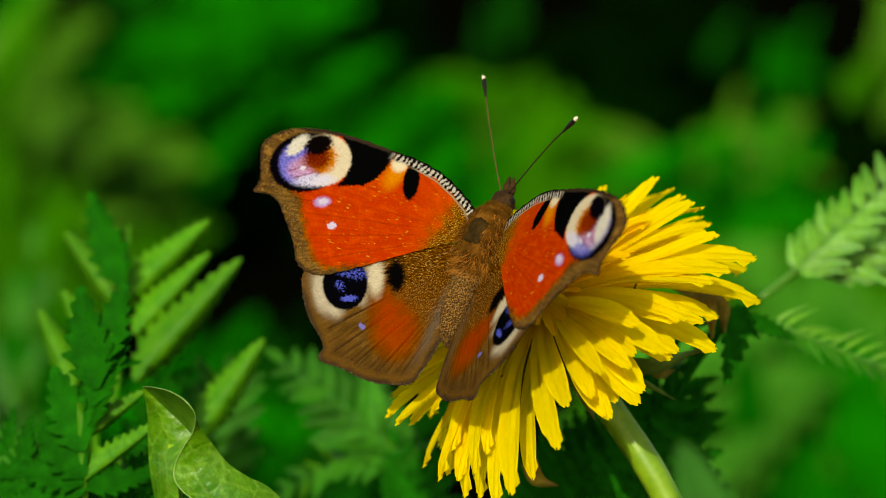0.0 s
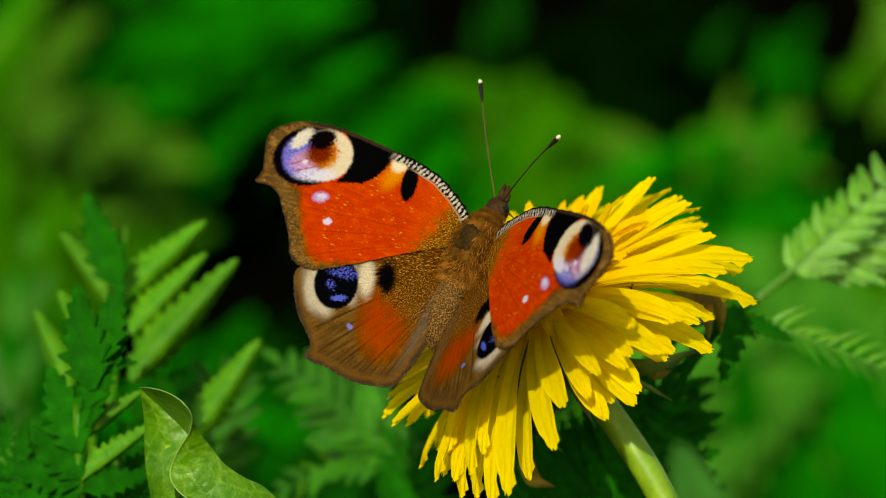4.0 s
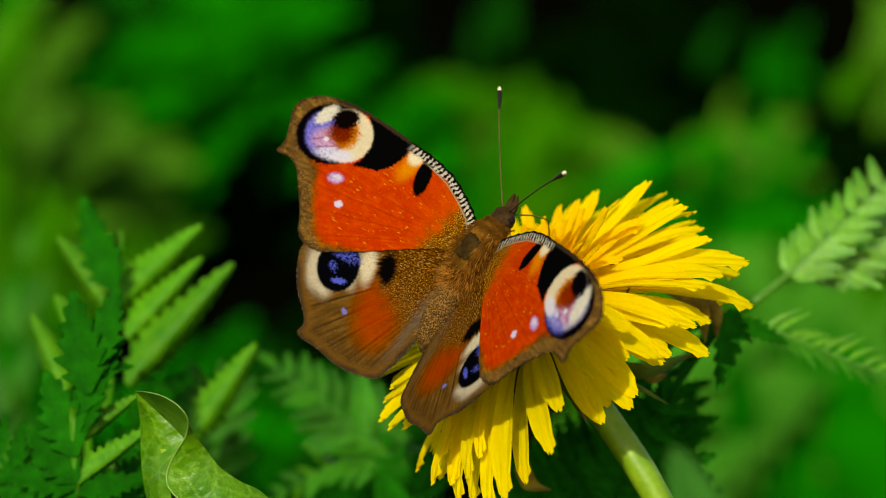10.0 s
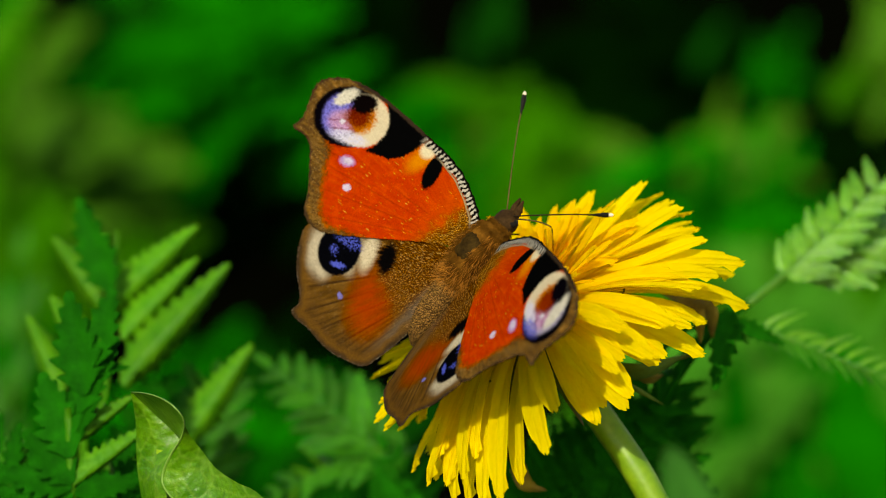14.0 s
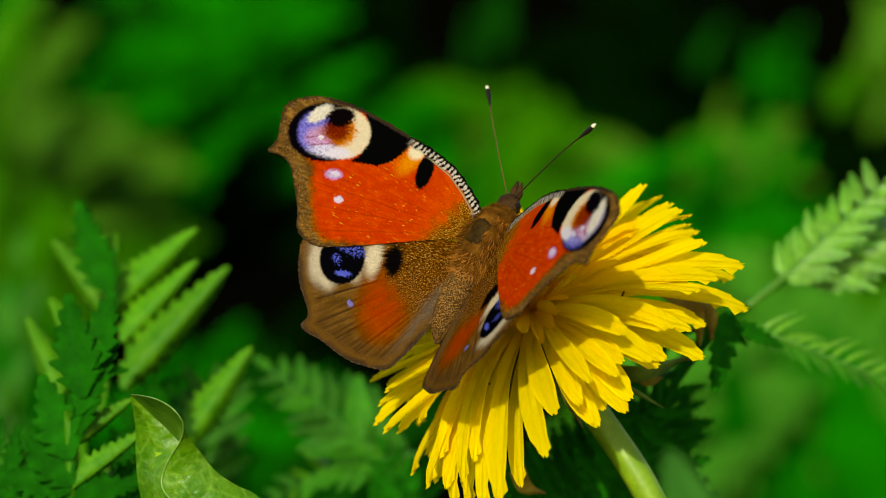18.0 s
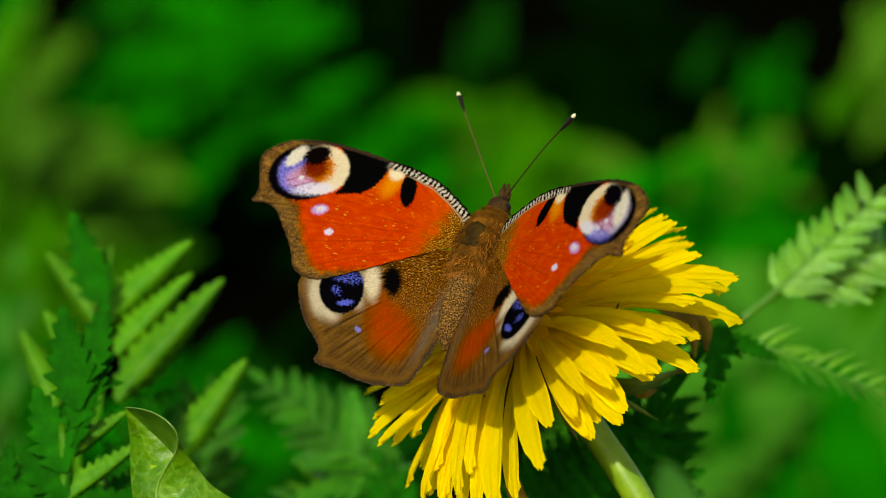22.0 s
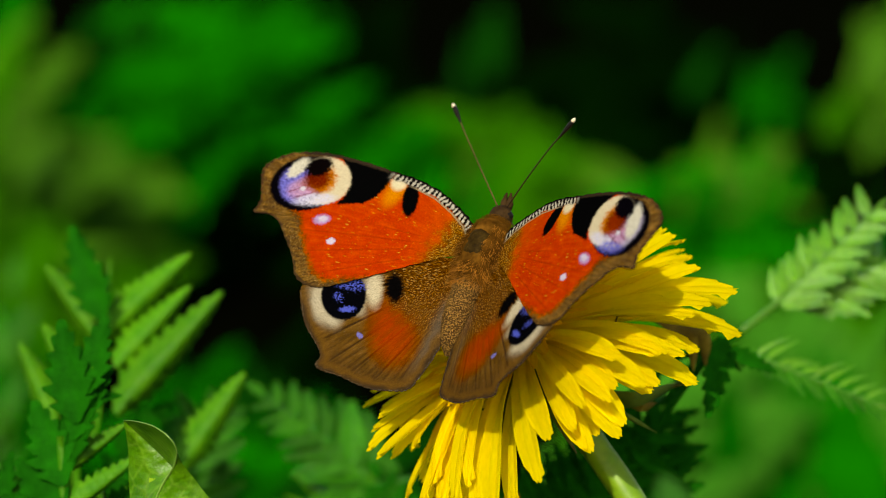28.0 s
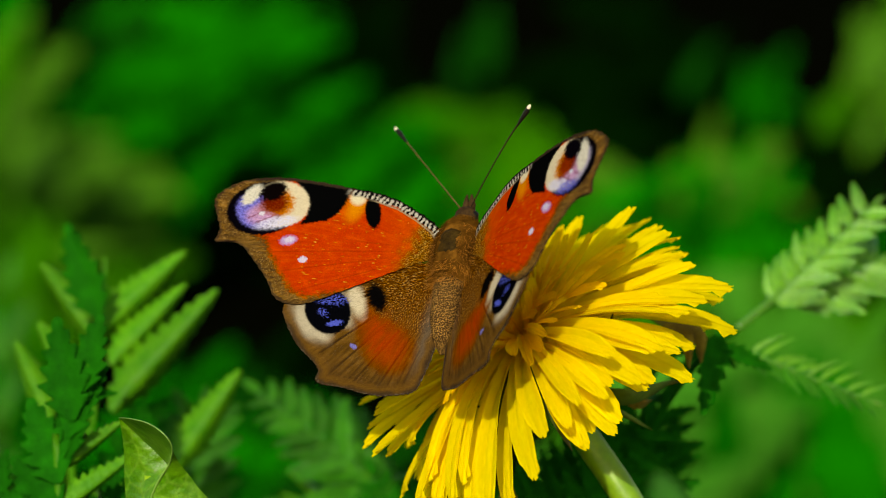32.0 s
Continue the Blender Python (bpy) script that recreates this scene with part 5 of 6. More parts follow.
    walk(wings["fore", 1], [
        (0, pose(0.002, 0.0015, 0.001, 1.4, -31.1, -2.7)), (0.5, pose(0.002, 0.0015, 0.001, 1.6, -29.8, -3.3)), (1, pose(0.002, 0.0015, 0.001, 1.7, -30.8, -3.3)),
        (1.5, pose(0.002, 0.0015, 0.001, 1.6, -30, -3.2)), (2, pose(0.002, 0.0015, 0.001, 2, -27.8, -4.4)), (2.5, pose(0.002, 0.0015, 0.001, 2, -27.4, -4.3)),
        (3, pose(0.002, 0.0015, 0.001, 1.8, -27.2, -4)), (3.5, pose(0.002, 0.0015, 0.001, 2.1, -26.6, -4.6)), (5.5, pose(0.002, 0.0015, 0.001, 1.3, -32.1, -2.4)),
        (6, pose(0.002, 0.0015, 0.001, 1.1, -32.3, -2.1)), (6.5, pose(0.002, 0.0015, 0.001, 0.8, -18.7, -2.5)), (7, pose(0.002, 0.0015, 0.001, 0.9, -19, -2.7)),
        (7.5, pose(0.002, 0.0015, 0.001, 0.8, -18.8, -2.6)), (8, pose(0.002, 0.0015, 0.001, 0.8, -18.8, -2.6)), (8.5, pose(0.002, 0.0015, 0.001, 0.9, -24.6, -2.2)),
        (9, pose(0.002, 0.0015, 0.001, 0.7, -32.6, -1.4)), (9.5, pose(0.002, 0.0015, 0.001, 0.9, -32.6, -1.6)), (10, pose(0.002, 0.0015, 0.001, 0.4, -25.5, -0.9)),
        (10.5, pose(0.002, 0.0015, 0.001, 0.4, -19.2, -1.3)), (11, pose(0.002, 0.0015, 0.001, 0.5, -19.1, -1.5)), (11.5, pose(0.002, 0.0015, 0.001, 0.4, -18.6, -1.2)),
        (12, pose(0.002, 0.0015, 0.001, 0.2, -19.1, -0.8)), (12.5, pose(0.002, 0.0015, 0.001, 0.3, -19.2, -0.9)), (13, pose(0.002, 0.0015, 0.001, 0, -26, -0.1)),
        (13.5, pose(0.002, 0.0015, 0.001, -0.2, -33.6, 0.4)), (14, pose(0.002, 0.0015, 0.001, 0.2, -28.4, -0.5)), (14.5, pose(0.002, 0.0015, 0.001, 0.3, -19.9, -0.9)),
        (16.5, pose(0.002, 0.0015, 0.001, 0.3, -26.3, -0.7)), (17, pose(0.002, 0.0015, 0.001, -0, -24.5, 0.1)), (17.5, pose(0.002, 0.0015, 0.001, -0.6, -32.1, 1.2)),
        (18, pose(0.002, 0.0015, 0.001, -0.9, -34.9, 1.6)), (18.5, pose(0.002, 0.0015, 0.001, -0.1, -28.5, 0.3)), (19, pose(0.002, 0.0015, 0.001, -0, -27.5, 0.1)),
        (19.5, pose(0.002, 0.0015, 0.001, -1.3, -38.3, 2)), (20, pose(0.002, 0.0015, 0.001, -0.9, -38.6, 1.4)), (20.5, pose(0.002, 0.0015, 0.001, 0.2, -33.9, -0.4)),
        (21, pose(0.002, 0.0015, 0.001, 0.6, -31.5, -1.2)), (21.5, pose(0.002, 0.0015, 0.001, 0.6, -29.1, -1.2)), (22, pose(0.002, 0.0015, 0.001, 0.3, -27.3, -0.7)),
        (22.5, pose(0.002, 0.0015, 0.001, 0.6, -27.1, -1.4)), (23, pose(0.002, 0.0015, 0.001, 1.5, -29.7, -3)), (23.5, pose(0.002, 0.0015, 0.001, 1.7, -30.6, -3.4)),
        (24, pose(0.002, 0.0015, 0.001, 1.5, -31.2, -2.9)), (24.5, pose(0.002, 0.0015, 0.001, 1.4, -30.3, -2.7)), (25, pose(0.002, 0.0015, 0.001, 1.3, -29.6, -2.7)),
        (25.5, pose(0.002, 0.0015, 0.001, 1.2, -30.5, -2.4)), (27.5, pose(0.002, 0.0015, 0.001, 1.3, -28.1, -2.7)), (28, pose(0.002, 0.0015, 0.001, 1.2, -24.5, -3)),
        (28.5, pose(0.002, 0.0015, 0.001, 1.6, -27.5, -3.4)), (29, pose(0.002, 0.0015, 0.001, 1.6, -27.6, -3.6)), (29.5, pose(0.002, 0.0015, 0.001, 1.9, -27.5, -4)),
        (30, pose(0.002, 0.0015, 0.001, 1.9, -28.5, -3.9)), (30.5, pose(0.002, 0.0015, 0.001, 2.4, -33.5, -4.3)), (31, pose(0.002, 0.0015, 0.001, 2.3, -29, -4.7)),
        (31.5, pose(0.002, 0.0015, 0.001, 1.9, -29.6, -3.8)), (32, pose(0.002, 0.0015, 0.001, 2.1, -34, -3.7)),
    ])
    walk(wings["hind", -1], [
        (0, pose(-0.002, -0.001, 0.0007, 1.6, 29.8, 3.3)), (0.5, pose(-0.002, -0.001, 0.0007, 1.1, 29.5, 2.1)), (1, pose(-0.002, -0.001, 0.0007, 0.8, 30.5, 1.6)),
        (1.5, pose(-0.002, -0.001, 0.0007, 0.7, 29.8, 1.4)), (2, pose(-0.002, -0.001, 0.0007, 1.4, 26.4, 3.2)), (2.5, pose(-0.002, -0.001, 0.0007, 1.4, 26.8, 3.2)),
        (3, pose(-0.002, -0.001, 0.0007, 1.3, 26.6, 2.8)), (3.5, pose(-0.002, -0.001, 0.0007, 1.3, 27.1, 2.9)), (5.5, pose(-0.002, -0.001, 0.0007, 0.7, 32.6, 1.3)),
        (6, pose(-0.002, -0.001, 0.0007, 0.1, 32.7, 0.2)), (6.5, pose(-0.002, -0.001, 0.0007, 1, 18.2, 3)), (7, pose(-0.002, -0.001, 0.0007, 1.1, 18.9, 3.4)),
        (7.5, pose(-0.002, -0.001, 0.0007, 1.2, 18.3, 3.7)), (8, pose(-0.002, -0.001, 0.0007, 1.1, 19, 3.4)), (8.5, pose(-0.002, -0.001, 0.0007, 0.8, 25.9, 1.9)),
        (9, pose(-0.002, -0.001, 0.0007, -0.5, 32.8, -0.8)), (9.5, pose(-0.002, -0.001, 0.0007, -0.4, 32.6, -0.8)), (10, pose(-0.002, -0.001, 0.0007, 0.3, 26.1, 0.6)),
        (10.5, pose(-0.002, -0.001, 0.0007, 0.5, 18.1, 1.7)), (11, pose(-0.002, -0.001, 0.0007, 0.8, 17.5, 2.6)), (11.5, pose(-0.002, -0.001, 0.0007, 0.6, 18.2, 1.9)),
        (12, pose(-0.002, -0.001, 0.0007, 0.4, 18.9, 1.4)), (12.5, pose(-0.002, -0.001, 0.0007, 0.4, 19.3, 1.2)), (13, pose(-0.002, -0.001, 0.0007, 0.3, 25.2, 0.7)),
        (13.5, pose(-0.002, -0.001, 0.0007, -0.6, 32.4, -1.2)), (14, pose(-0.002, -0.001, 0.0007, 0.2, 26.8, 0.5)), (14.5, pose(-0.002, -0.001, 0.0007, 0.6, 17.7, 2)),
        (16.5, pose(-0.002, -0.001, 0.0007, -0.5, 24.9, -1.1)), (17, pose(-0.002, -0.001, 0.0007, -0.4, 23.3, -1.1)), (17.5, pose(-0.002, -0.001, 0.0007, -0.9, 30.2, -1.8)),
        (18, pose(-0.002, -0.001, 0.0007, -1.5, 32.8, -2.8)), (18.5, pose(-0.002, -0.001, 0.0007, -0.5, 25.8, -1.2)), (19, pose(-0.002, -0.001, 0.0007, 0.2, 24.7, 0.5)),
        (19.5, pose(-0.002, -0.001, 0.0007, -1, 34.8, -1.7)), (20, pose(-0.002, -0.001, 0.0007, -0.6, 34.9, -1)), (20.5, pose(-0.002, -0.001, 0.0007, 1, 29, 2)),
        (21, pose(-0.002, -0.001, 0.0007, 1, 27.8, 2.2)), (21.5, pose(-0.002, -0.001, 0.0007, 0.7, 26.9, 1.6)), (22, pose(-0.002, -0.001, 0.0007, 0.6, 26, 1.4)),
        (22.5, pose(-0.002, -0.001, 0.0007, 0.7, 26.8, 1.5)), (23, pose(-0.002, -0.001, 0.0007, 1, 27.4, 2.3)), (23.5, pose(-0.002, -0.001, 0.0007, 1.4, 28.7, 2.9)),
        (24, pose(-0.002, -0.001, 0.0007, 1.1, 28.7, 2.4)), (24.5, pose(-0.002, -0.001, 0.0007, 1.4, 28.3, 3)), (25, pose(-0.002, -0.001, 0.0007, 1.4, 28.4, 2.9)),
        (25.5, pose(-0.002, -0.001, 0.0007, 0.5, 31.9, 1)), (27.5, pose(-0.002, -0.001, 0.0007, 0.3, 28.8, 0.7)), (28, pose(-0.002, -0.001, 0.0007, 0.4, 24.8, 0.9)),
        (28.5, pose(-0.002, -0.001, 0.0007, 0.7, 27.9, 1.5)), (29, pose(-0.002, -0.001, 0.0007, 0.5, 28, 1.1)), (29.5, pose(-0.002, -0.001, 0.0007, 0.9, 28.8, 1.9)),
        (30, pose(-0.002, -0.001, 0.0007, -0.3, 31.6, -0.6)), (30.5, pose(-0.002, -0.001, 0.0007, -0.6, 35.2, -1)), (31, pose(-0.002, -0.001, 0.0007, 0.7, 28.7, 1.5)),
        (31.5, pose(-0.002, -0.001, 0.0007, 0.7, 29.5, 1.5)), (32, pose(-0.002, -0.001, 0.0007, 1.4, 33.7, 2.5)),
    ])
    walk(wings["hind", 1], [
        (0, pose(0.002, -0.001, 0.0007, -0.8, -30.7, 1.5)), (0.5, pose(0.002, -0.001, 0.0007, -0.4, -29.5, 0.9)), (1, pose(0.002, -0.001, 0.0007, -0.7, -30.5, 1.4)),
        (1.5, pose(0.002, -0.001, 0.0007, -0.6, -29.7, 1.2)), (2, pose(0.002, -0.001, 0.0007, -0.1, -27.5, 0.1)), (2.5, pose(0.002, -0.001, 0.0007, -0.1, -27.1, 0.2)),
        (3, pose(0.002, -0.001, 0.0007, 0, -26.9, -0.1)), (3.5, pose(0.002, -0.001, 0.0007, -0.4, -26.3, 0.9)), (5.5, pose(0.002, -0.001, 0.0007, -1.7, -31.7, 3.3)),
        (6, pose(0.002, -0.001, 0.0007, -2.1, -31.9, 4)), (6.5, pose(0.002, -0.001, 0.0007, -0.2, -18.3, 0.6)), (7, pose(0.002, -0.001, 0.0007, 0.1, -18.6, -0.3)),
        (7.5, pose(0.002, -0.001, 0.0007, 0, -18.5, -0.1)), (8, pose(0.002, -0.001, 0.0007, 0, -18.4, -0.1)), (8.5, pose(0.002, -0.001, 0.0007, -0.3, -24.3, 0.8)),
        (9, pose(0.002, -0.001, 0.0007, -1.5, -32.2, 2.9)), (9.5, pose(0.002, -0.001, 0.0007, -1.5, -32.2, 2.8)), (10, pose(0.002, -0.001, 0.0007, -1, -25.1, 2.4)),
        (10.5, pose(0.002, -0.001, 0.0007, -0.3, -18.8, 1)), (11, pose(0.002, -0.001, 0.0007, -0.1, -18.7, 0.4)), (11.5, pose(0.002, -0.001, 0.0007, 0, -18.2, -0.1)),
        (12, pose(0.002, -0.001, 0.0007, -0.1, -18.7, 0.2)), (12.5, pose(0.002, -0.001, 0.0007, -0, -18.8, 0.1)), (13, pose(0.002, -0.001, 0.0007, -1.3, -25.5, 2.9)),
        (13.5, pose(0.002, -0.001, 0.0007, -2.8, -33.1, 5.1)), (14, pose(0.002, -0.001, 0.0007, -1.4, -28, 2.9)), (14.5, pose(0.002, -0.001, 0.0007, -0.3, -19.5, 1)),
        (16.5, pose(0.002, -0.001, 0.0007, -0.6, -25.9, 1.4)), (17, pose(0.002, -0.001, 0.0007, -0.4, -24.1, 1)), (17.5, pose(0.002, -0.001, 0.0007, -2.2, -31.7, 4.2)),
        (18, pose(0.002, -0.001, 0.0007, -2.9, -34.4, 5)), (18.5, pose(0.002, -0.001, 0.0007, -1.1, -28.1, 2.3)), (19, pose(0.002, -0.001, 0.0007, -0.4, -27.2, 0.8)),
        (19.5, pose(0.002, -0.001, 0.0007, -2.4, -37.9, 3.9)), (20, pose(0.002, -0.001, 0.0007, -2.2, -38.1, 3.6)), (20.5, pose(0.002, -0.001, 0.0007, -1.2, -33.5, 2.1)),
        (21, pose(0.002, -0.001, 0.0007, -0.6, -31.1, 1.2)), (21.5, pose(0.002, -0.001, 0.0007, -0.4, -28.7, 0.8)), (22, pose(0.002, -0.001, 0.0007, -0.6, -26.9, 1.4)),
        (22.5, pose(0.002, -0.001, 0.0007, -0.3, -26.7, 0.7)), (23, pose(0.002, -0.001, 0.0007, -0.8, -29.4, 1.6)), (23.5, pose(0.002, -0.001, 0.0007, -0.8, -30.3, 1.5)),
        (24, pose(0.002, -0.001, 0.0007, -0.6, -30.8, 1.3)), (24.5, pose(0.002, -0.001, 0.0007, -0.8, -29.9, 1.5)), (25, pose(0.002, -0.001, 0.0007, -0.4, -29.3, 0.9)),
        (25.5, pose(0.002, -0.001, 0.0007, -0.5, -30.1, 1.1)), (27.5, pose(0.002, -0.001, 0.0007, -0.5, -27.7, 1.1)), (28, pose(0.002, -0.001, 0.0007, -0.2, -24.1, 0.6)),
        (28.5, pose(0.002, -0.001, 0.0007, -0.2, -27.2, 0.5)), (29, pose(0.002, -0.001, 0.0007, -0.1, -27.3, 0.2)), (29.5, pose(0.002, -0.001, 0.0007, 0, -27.2, -0.1)),
        (30, pose(0.002, -0.001, 0.0007, -0.2, -28.2, 0.4)), (30.5, pose(0.002, -0.001, 0.0007, -0.2, -33.2, 0.4)), (31, pose(0.002, -0.001, 0.0007, 0.6, -28.7, -1.3)),
        (31.5, pose(0.002, -0.001, 0.0007, 0.9, -29.3, -1.8)), (32, pose(0.002, -0.001, 0.0007, 1.2, -33.7, -2.1)),
    ])
    walk(feelers[-1], [
        (0, pose(-0.00055, 0.0082, 0.0008, 0, -6.4, 121.9)), (0.5, pose(-0.00055, 0.0082, 0.0008, 0, -11, 120)), (1, pose(-0.00055, 0.0082, 0.0008, 0, -10.6, 120.2)),
        (1.5, pose(-0.00055, 0.0082, 0.0008, 0, -11, 122)), (2, pose(-0.00055, 0.0082, 0.0008, 0, -9.6, 125)), (2.5, pose(-0.00055, 0.0082, 0.0008, 0, -11, 123.5)),
        (3, pose(-0.00055, 0.0082, 0.0008, 0, -10.1, 123.4)), (3.5, pose(-0.00055, 0.0082, 0.0008, 0, -9.9, 123.5)), (5.5, pose(-0.00055, 0.0082, 0.0008, 0, -5.6, 124.8)),
        (6, pose(-0.00055, 0.0082, 0.0008, 0, -5.9, 124.9)), (6.5, pose(-0.00055, 0.0082, 0.0008, 0, -4.3, 124.4)), (7, pose(-0.00055, 0.0082, 0.0008, 0, -4.2, 126.1)),
        (7.5, pose(-0.00055, 0.0082, 0.0008, 0, -5.3, 127.2)), (8, pose(-0.00055, 0.0082, 0.0008, 0, -3.3, 127.9)), (8.5, pose(-0.00055, 0.0082, 0.0008, 0, -3.7, 130.3)),
        (9, pose(-0.00055, 0.0082, 0.0008, 0, -1.8, 130.2)), (9.5, pose(-0.00055, 0.0082, 0.0008, 0, -2.1, 130.4)), (10, pose(-0.00055, 0.0082, 0.0008, 0, -1.7, 131.7)),
        (10.5, pose(-0.00055, 0.0082, 0.0008, 0, -0.4, 131.6)), (11, pose(-0.00055, 0.0082, 0.0008, 0, -1.6, 132.2)), (11.5, pose(-0.00055, 0.0082, 0.0008, 0, -1.9, 132.3)),
        (12, pose(-0.00055, 0.0082, 0.0008, 0, -1.2, 134.8)), (12.5, pose(-0.00055, 0.0082, 0.0008, 0, -1.3, 135)), (13, pose(-0.00055, 0.0082, 0.0008, 0, 0.1, 133.2)),
        (13.5, pose(-0.00055, 0.0082, 0.0008, 0, 0.7, 131.5)), (14, pose(-0.00055, 0.0082, 0.0008, 0, 0.7, 130.3)), (14.5, pose(-0.00055, 0.0082, 0.0008, 0, 61.3, 114.9)),
        (16.5, pose(-0.00055, 0.0082, 0.0008, 0, -5.3, 132.7)), (17, pose(-0.00055, 0.0082, 0.0008, 0, -6.6, 132.9)), (17.5, pose(-0.00055, 0.0082, 0.0008, 0, -6.1, 131.4)),
        (18, pose(-0.00055, 0.0082, 0.0008, 0, -5.2, 130.7)), (18.5, pose(-0.00055, 0.0082, 0.0008, 0, -7.8, 131)), (19, pose(-0.00055, 0.0082, 0.0008, 0, -7.5, 129.5)),
        (19.5, pose(-0.00055, 0.0082, 0.0008, 0, -6.9, 128.6)), (20, pose(-0.00055, 0.0082, 0.0008, 0, -7.8, 129.1)), (20.5, pose(-0.00055, 0.0082, 0.0008, 0, -8.2, 128.4)),
        (21, pose(-0.00055, 0.0082, 0.0008, 0, -9.2, 127.8)), (21.5, pose(-0.00055, 0.0082, 0.0008, 0, -9.9, 128)), (22, pose(-0.00055, 0.0082, 0.0008, 0, -10, 128.7)),
        (22.5, pose(-0.00055, 0.0082, 0.0008, 0, -12, 130.1)), (23, pose(-0.00055, 0.0082, 0.0008, 0, -14.6, 130.1)), (23.5, pose(-0.00055, 0.0082, 0.0008, 0, -13.5, 129.7)),
        (24, pose(-0.00055, 0.0082, 0.0008, 0, -11.9, 129.1)), (24.5, pose(-0.00055, 0.0082, 0.0008, 0, -12.9, 129.4)), (25, pose(-0.00055, 0.0082, 0.0008, 0, -11.9, 129.2)),
        (25.5, pose(-0.00055, 0.0082, 0.0008, 0, -14.8, 131.8)), (27.5, pose(-0.00055, 0.0082, 0.0008, 0, -13.5, 130.2)), (28, pose(-0.00055, 0.0082, 0.0008, 0, -12.9, 130.7)),
        (28.5, pose(-0.00055, 0.0082, 0.0008, 0, -13.6, 131)), (29, pose(-0.00055, 0.0082, 0.0008, 0, -12.9, 131)), (29.5, pose(-0.00055, 0.0082, 0.0008, 0, -11.3, 131.1)),
        (30, pose(-0.00055, 0.0082, 0.0008, 0, -14.3, 136.2)), (30.5, pose(-0.00055, 0.0082, 0.0008, 0, -10.7, 132.4)), (31, pose(-0.00055, 0.0082, 0.0008, 0, -12.3, 130.7)),
        (31.5, pose(-0.00055, 0.0082, 0.0008, 0, -12.8, 131.9)), (32, pose(-0.00055, 0.0082, 0.0008, 0, -12.2, 130.9)),
    ])
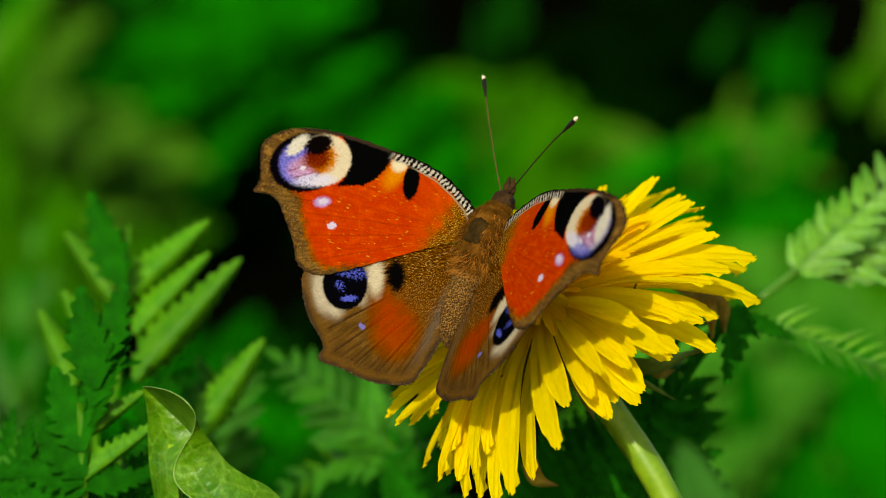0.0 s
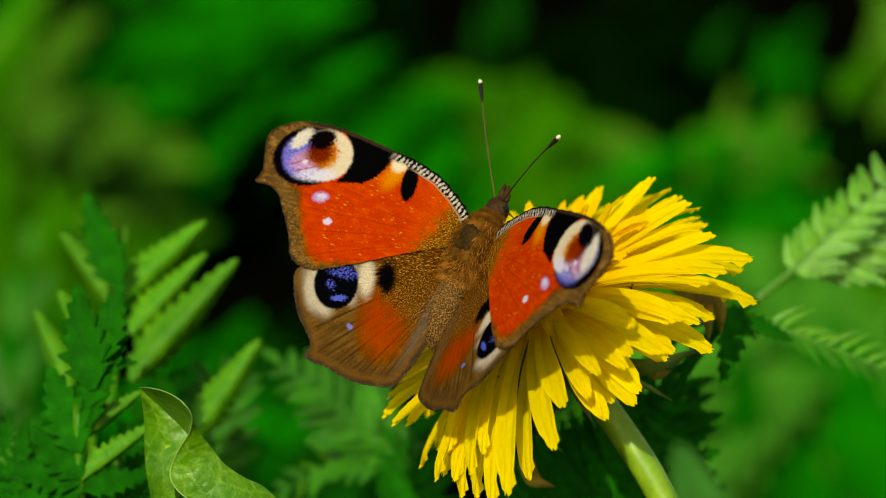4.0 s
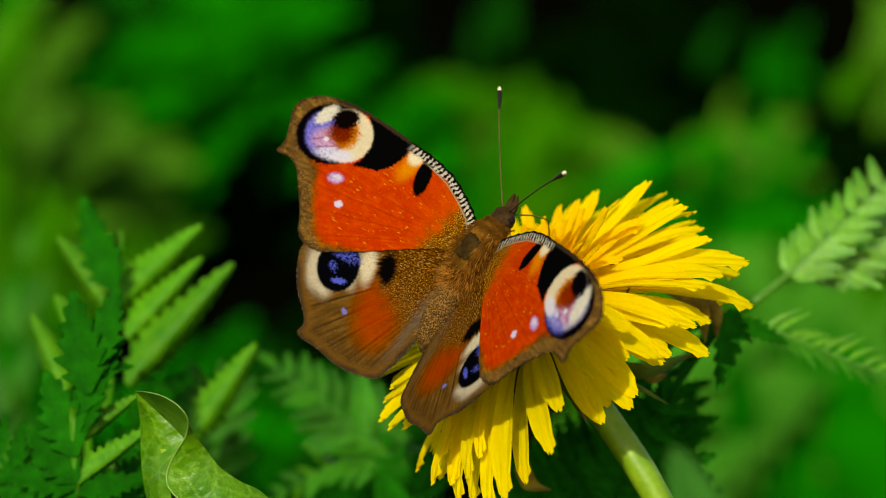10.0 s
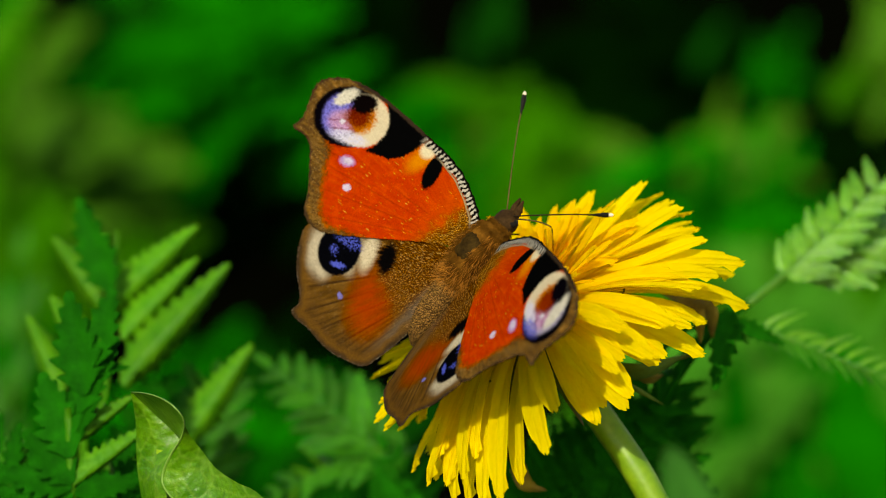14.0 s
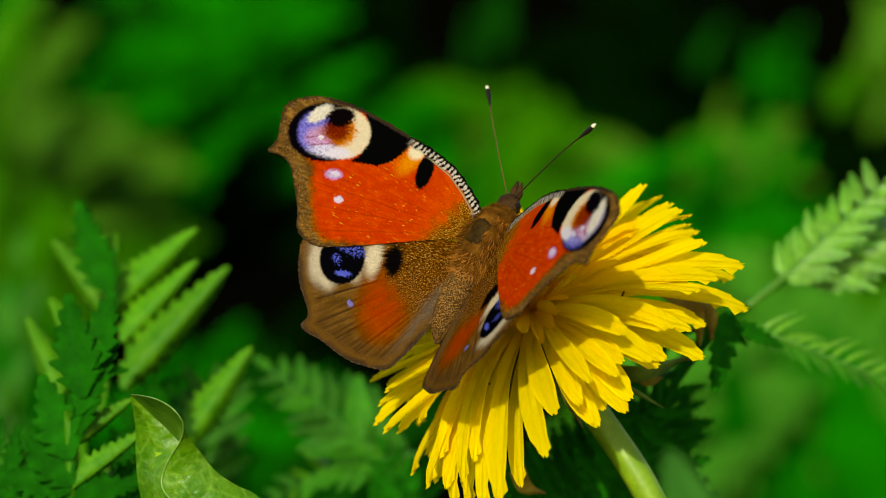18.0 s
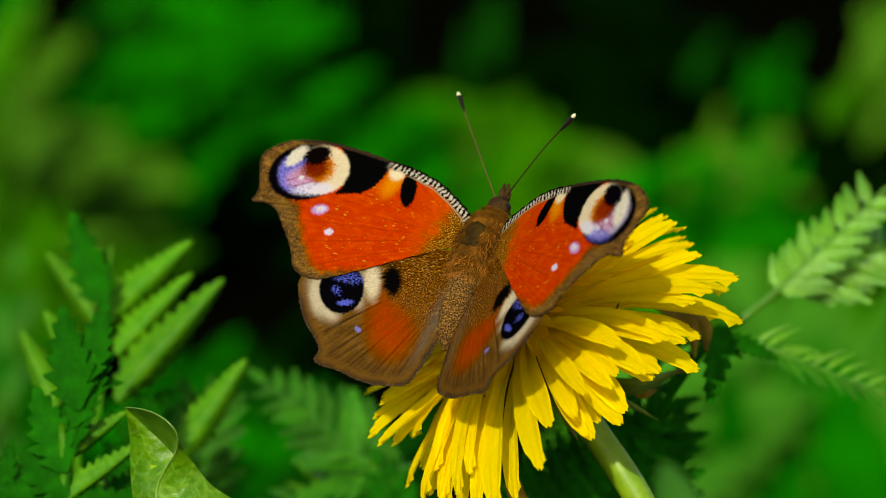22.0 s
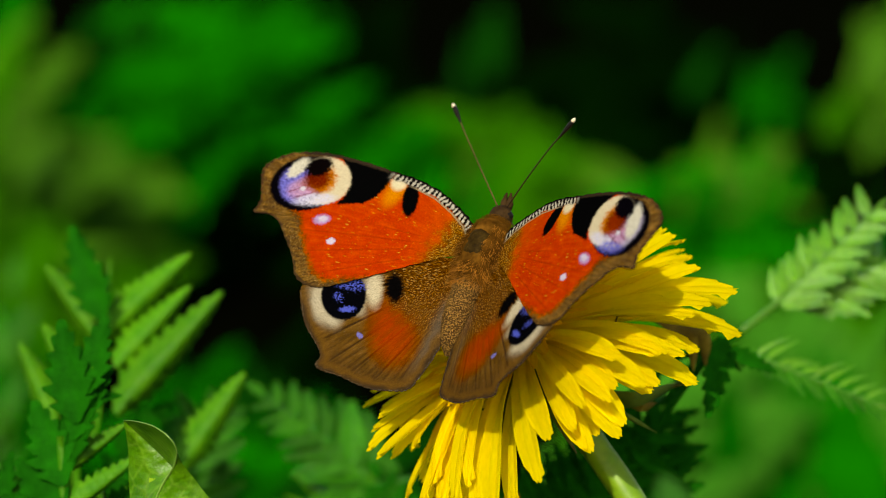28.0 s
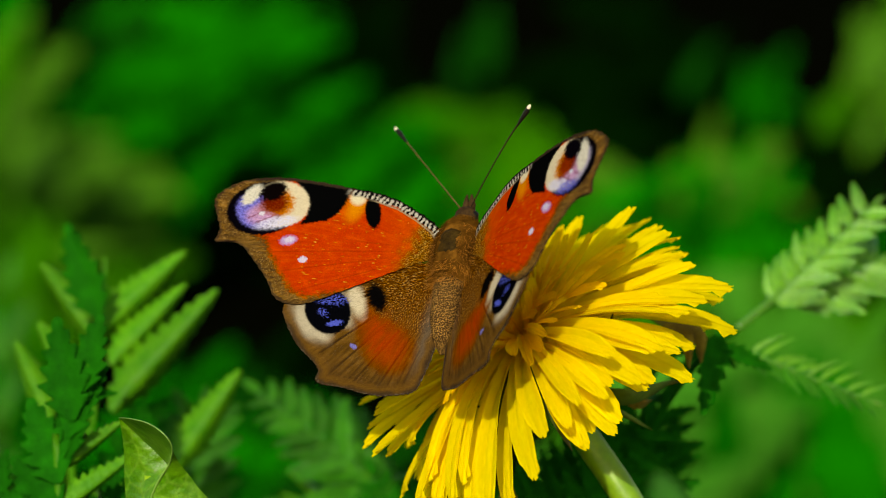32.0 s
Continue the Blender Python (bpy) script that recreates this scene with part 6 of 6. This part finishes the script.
    walk(feelers[1], [
        (0, pose(0.00055, 0.0082, 0.0008, 0, -30.3, 38.1)), (0.5, pose(0.00055, 0.0082, 0.0008, 0, -34, 35.9)), (1, pose(0.00055, 0.0082, 0.0008, 0, -33.9, 35.3)),
        (1.5, pose(0.00055, 0.0082, 0.0008, 0, -35.7, 34.7)), (2, pose(0.00055, 0.0082, 0.0008, 0, -33, 34.8)), (2.5, pose(0.00055, 0.0082, 0.0008, 0, -33.1, 35.3)),
        (3, pose(0.00055, 0.0082, 0.0008, 0, -32.2, 36.5)), (3.5, pose(0.00055, 0.0082, 0.0008, 0, -35.3, 33.7)), (5.5, pose(0.00055, 0.0082, 0.0008, 0, -31.9, 36)),
        (6, pose(0.00055, 0.0082, 0.0008, 0, -32.2, 36.5)), (6.5, pose(0.00055, 0.0082, 0.0008, 0, -33.1, 34.1)), (7, pose(0.00055, 0.0082, 0.0008, 0, -33.3, 35.3)),
        (7.5, pose(0.00055, 0.0082, 0.0008, 0, -33.4, 35.8)), (8, pose(0.00055, 0.0082, 0.0008, 0, -32.3, 36.9)), (8.5, pose(0.00055, 0.0082, 0.0008, 0, -34.1, 36.1)),
        (9, pose(0.00055, 0.0082, 0.0008, 0, -32.2, 37.4)), (9.5, pose(0.00055, 0.0082, 0.0008, 0, -31.7, 38.3)), (10, pose(0.00055, 0.0082, 0.0008, 0, -33.6, 35.4)),
        (10.5, pose(0.00055, 0.0082, 0.0008, 0, -32.7, 34.7)), (11, pose(0.00055, 0.0082, 0.0008, 0, -32.2, 34.8)), (11.5, pose(0.00055, 0.0082, 0.0008, 0, -32.9, 35.6)),
        (12, pose(0.00055, 0.0082, 0.0008, 0, -33.9, 36.6)), (12.5, pose(0.00055, 0.0082, 0.0008, 0, -34.6, 36.3)), (13, pose(0.00055, 0.0082, 0.0008, 0, -33, 33.4)),
        (13.5, pose(0.00055, 0.0082, 0.0008, 0, -23.5, 29.7)), (14, pose(0.00055, 0.0082, 0.0008, 0, -7.9, 31.2)), (14.5, pose(0.00055, 0.0082, 0.0008, 0, -9.1, 14.3)),
        (16.5, pose(0.00055, 0.0082, 0.0008, 0, -29.6, 40.6)), (17, pose(0.00055, 0.0082, 0.0008, 0, -30.2, 40.9)), (17.5, pose(0.00055, 0.0082, 0.0008, 0, -28.9, 40.4)),
        (18, pose(0.00055, 0.0082, 0.0008, 0, -26.9, 41.9)), (18.5, pose(0.00055, 0.0082, 0.0008, 0, -28.1, 41.3)), (19, pose(0.00055, 0.0082, 0.0008, 0, -28, 39.3)),
        (19.5, pose(0.00055, 0.0082, 0.0008, 0, -25, 37.2)), (20, pose(0.00055, 0.0082, 0.0008, 0, -26.7, 37.4)), (20.5, pose(0.00055, 0.0082, 0.0008, 0, -25.8, 37.2)),
        (21, pose(0.00055, 0.0082, 0.0008, 0, -27.4, 37.6)), (21.5, pose(0.00055, 0.0082, 0.0008, 0, -28.5, 38.9)), (22, pose(0.00055, 0.0082, 0.0008, 0, -30.8, 38.1)),
        (22.5, pose(0.00055, 0.0082, 0.0008, 0, -33.1, 37.1)), (23, pose(0.00055, 0.0082, 0.0008, 0, -32.5, 34.8)), (23.5, pose(0.00055, 0.0082, 0.0008, 0, -32.5, 35.4)),
        (24, pose(0.00055, 0.0082, 0.0008, 0, -31.2, 35.5)), (24.5, pose(0.00055, 0.0082, 0.0008, 0, -32, 36.5)), (25, pose(0.00055, 0.0082, 0.0008, 0, -32.4, 36.9)),
        (25.5, pose(0.00055, 0.0082, 0.0008, 0, -35.6, 37.4)), (27.5, pose(0.00055, 0.0082, 0.0008, 0, -33.9, 38.4)), (28, pose(0.00055, 0.0082, 0.0008, 0, -33.3, 38.4)),
        (28.5, pose(0.00055, 0.0082, 0.0008, 0, -35.4, 36.1)), (29, pose(0.00055, 0.0082, 0.0008, 0, -33.7, 37.2)), (29.5, pose(0.00055, 0.0082, 0.0008, 0, -34.6, 35.8)),
        (30, pose(0.00055, 0.0082, 0.0008, 0, -36.2, 37.3)), (30.5, pose(0.00055, 0.0082, 0.0008, 0, -35.4, 35.4)), (31, pose(0.00055, 0.0082, 0.0008, 0, -34.8, 33.2)),
        (31.5, pose(0.00055, 0.0082, 0.0008, 0, -32.7, 35.7)), (32, pose(0.00055, 0.0082, 0.0008, 0, -33.4, 33.2)),
    ])
    walk(proboscis, [(0, pose(0.0003, 0.0083, -0.0003, -70)), (4.5, pose(0.0003, 0.0083, -0.0003, -60)), (6.5, pose(0.0003, 0.0083, -0.0003, -12, 0, 8)), (8.5, pose(0.0003, 0.0083, -0.0003, -3, 0, 0)), (13, pose(0.0003, 0.0083, -0.0003)), (14.5, pose(0.0003, 0.0083, -0.0003)), (16.5, pose(0.0003, 0.0083, -0.0003, -70)), (32, pose(0.0003, 0.0083, -0.0003, -70))])



motions()
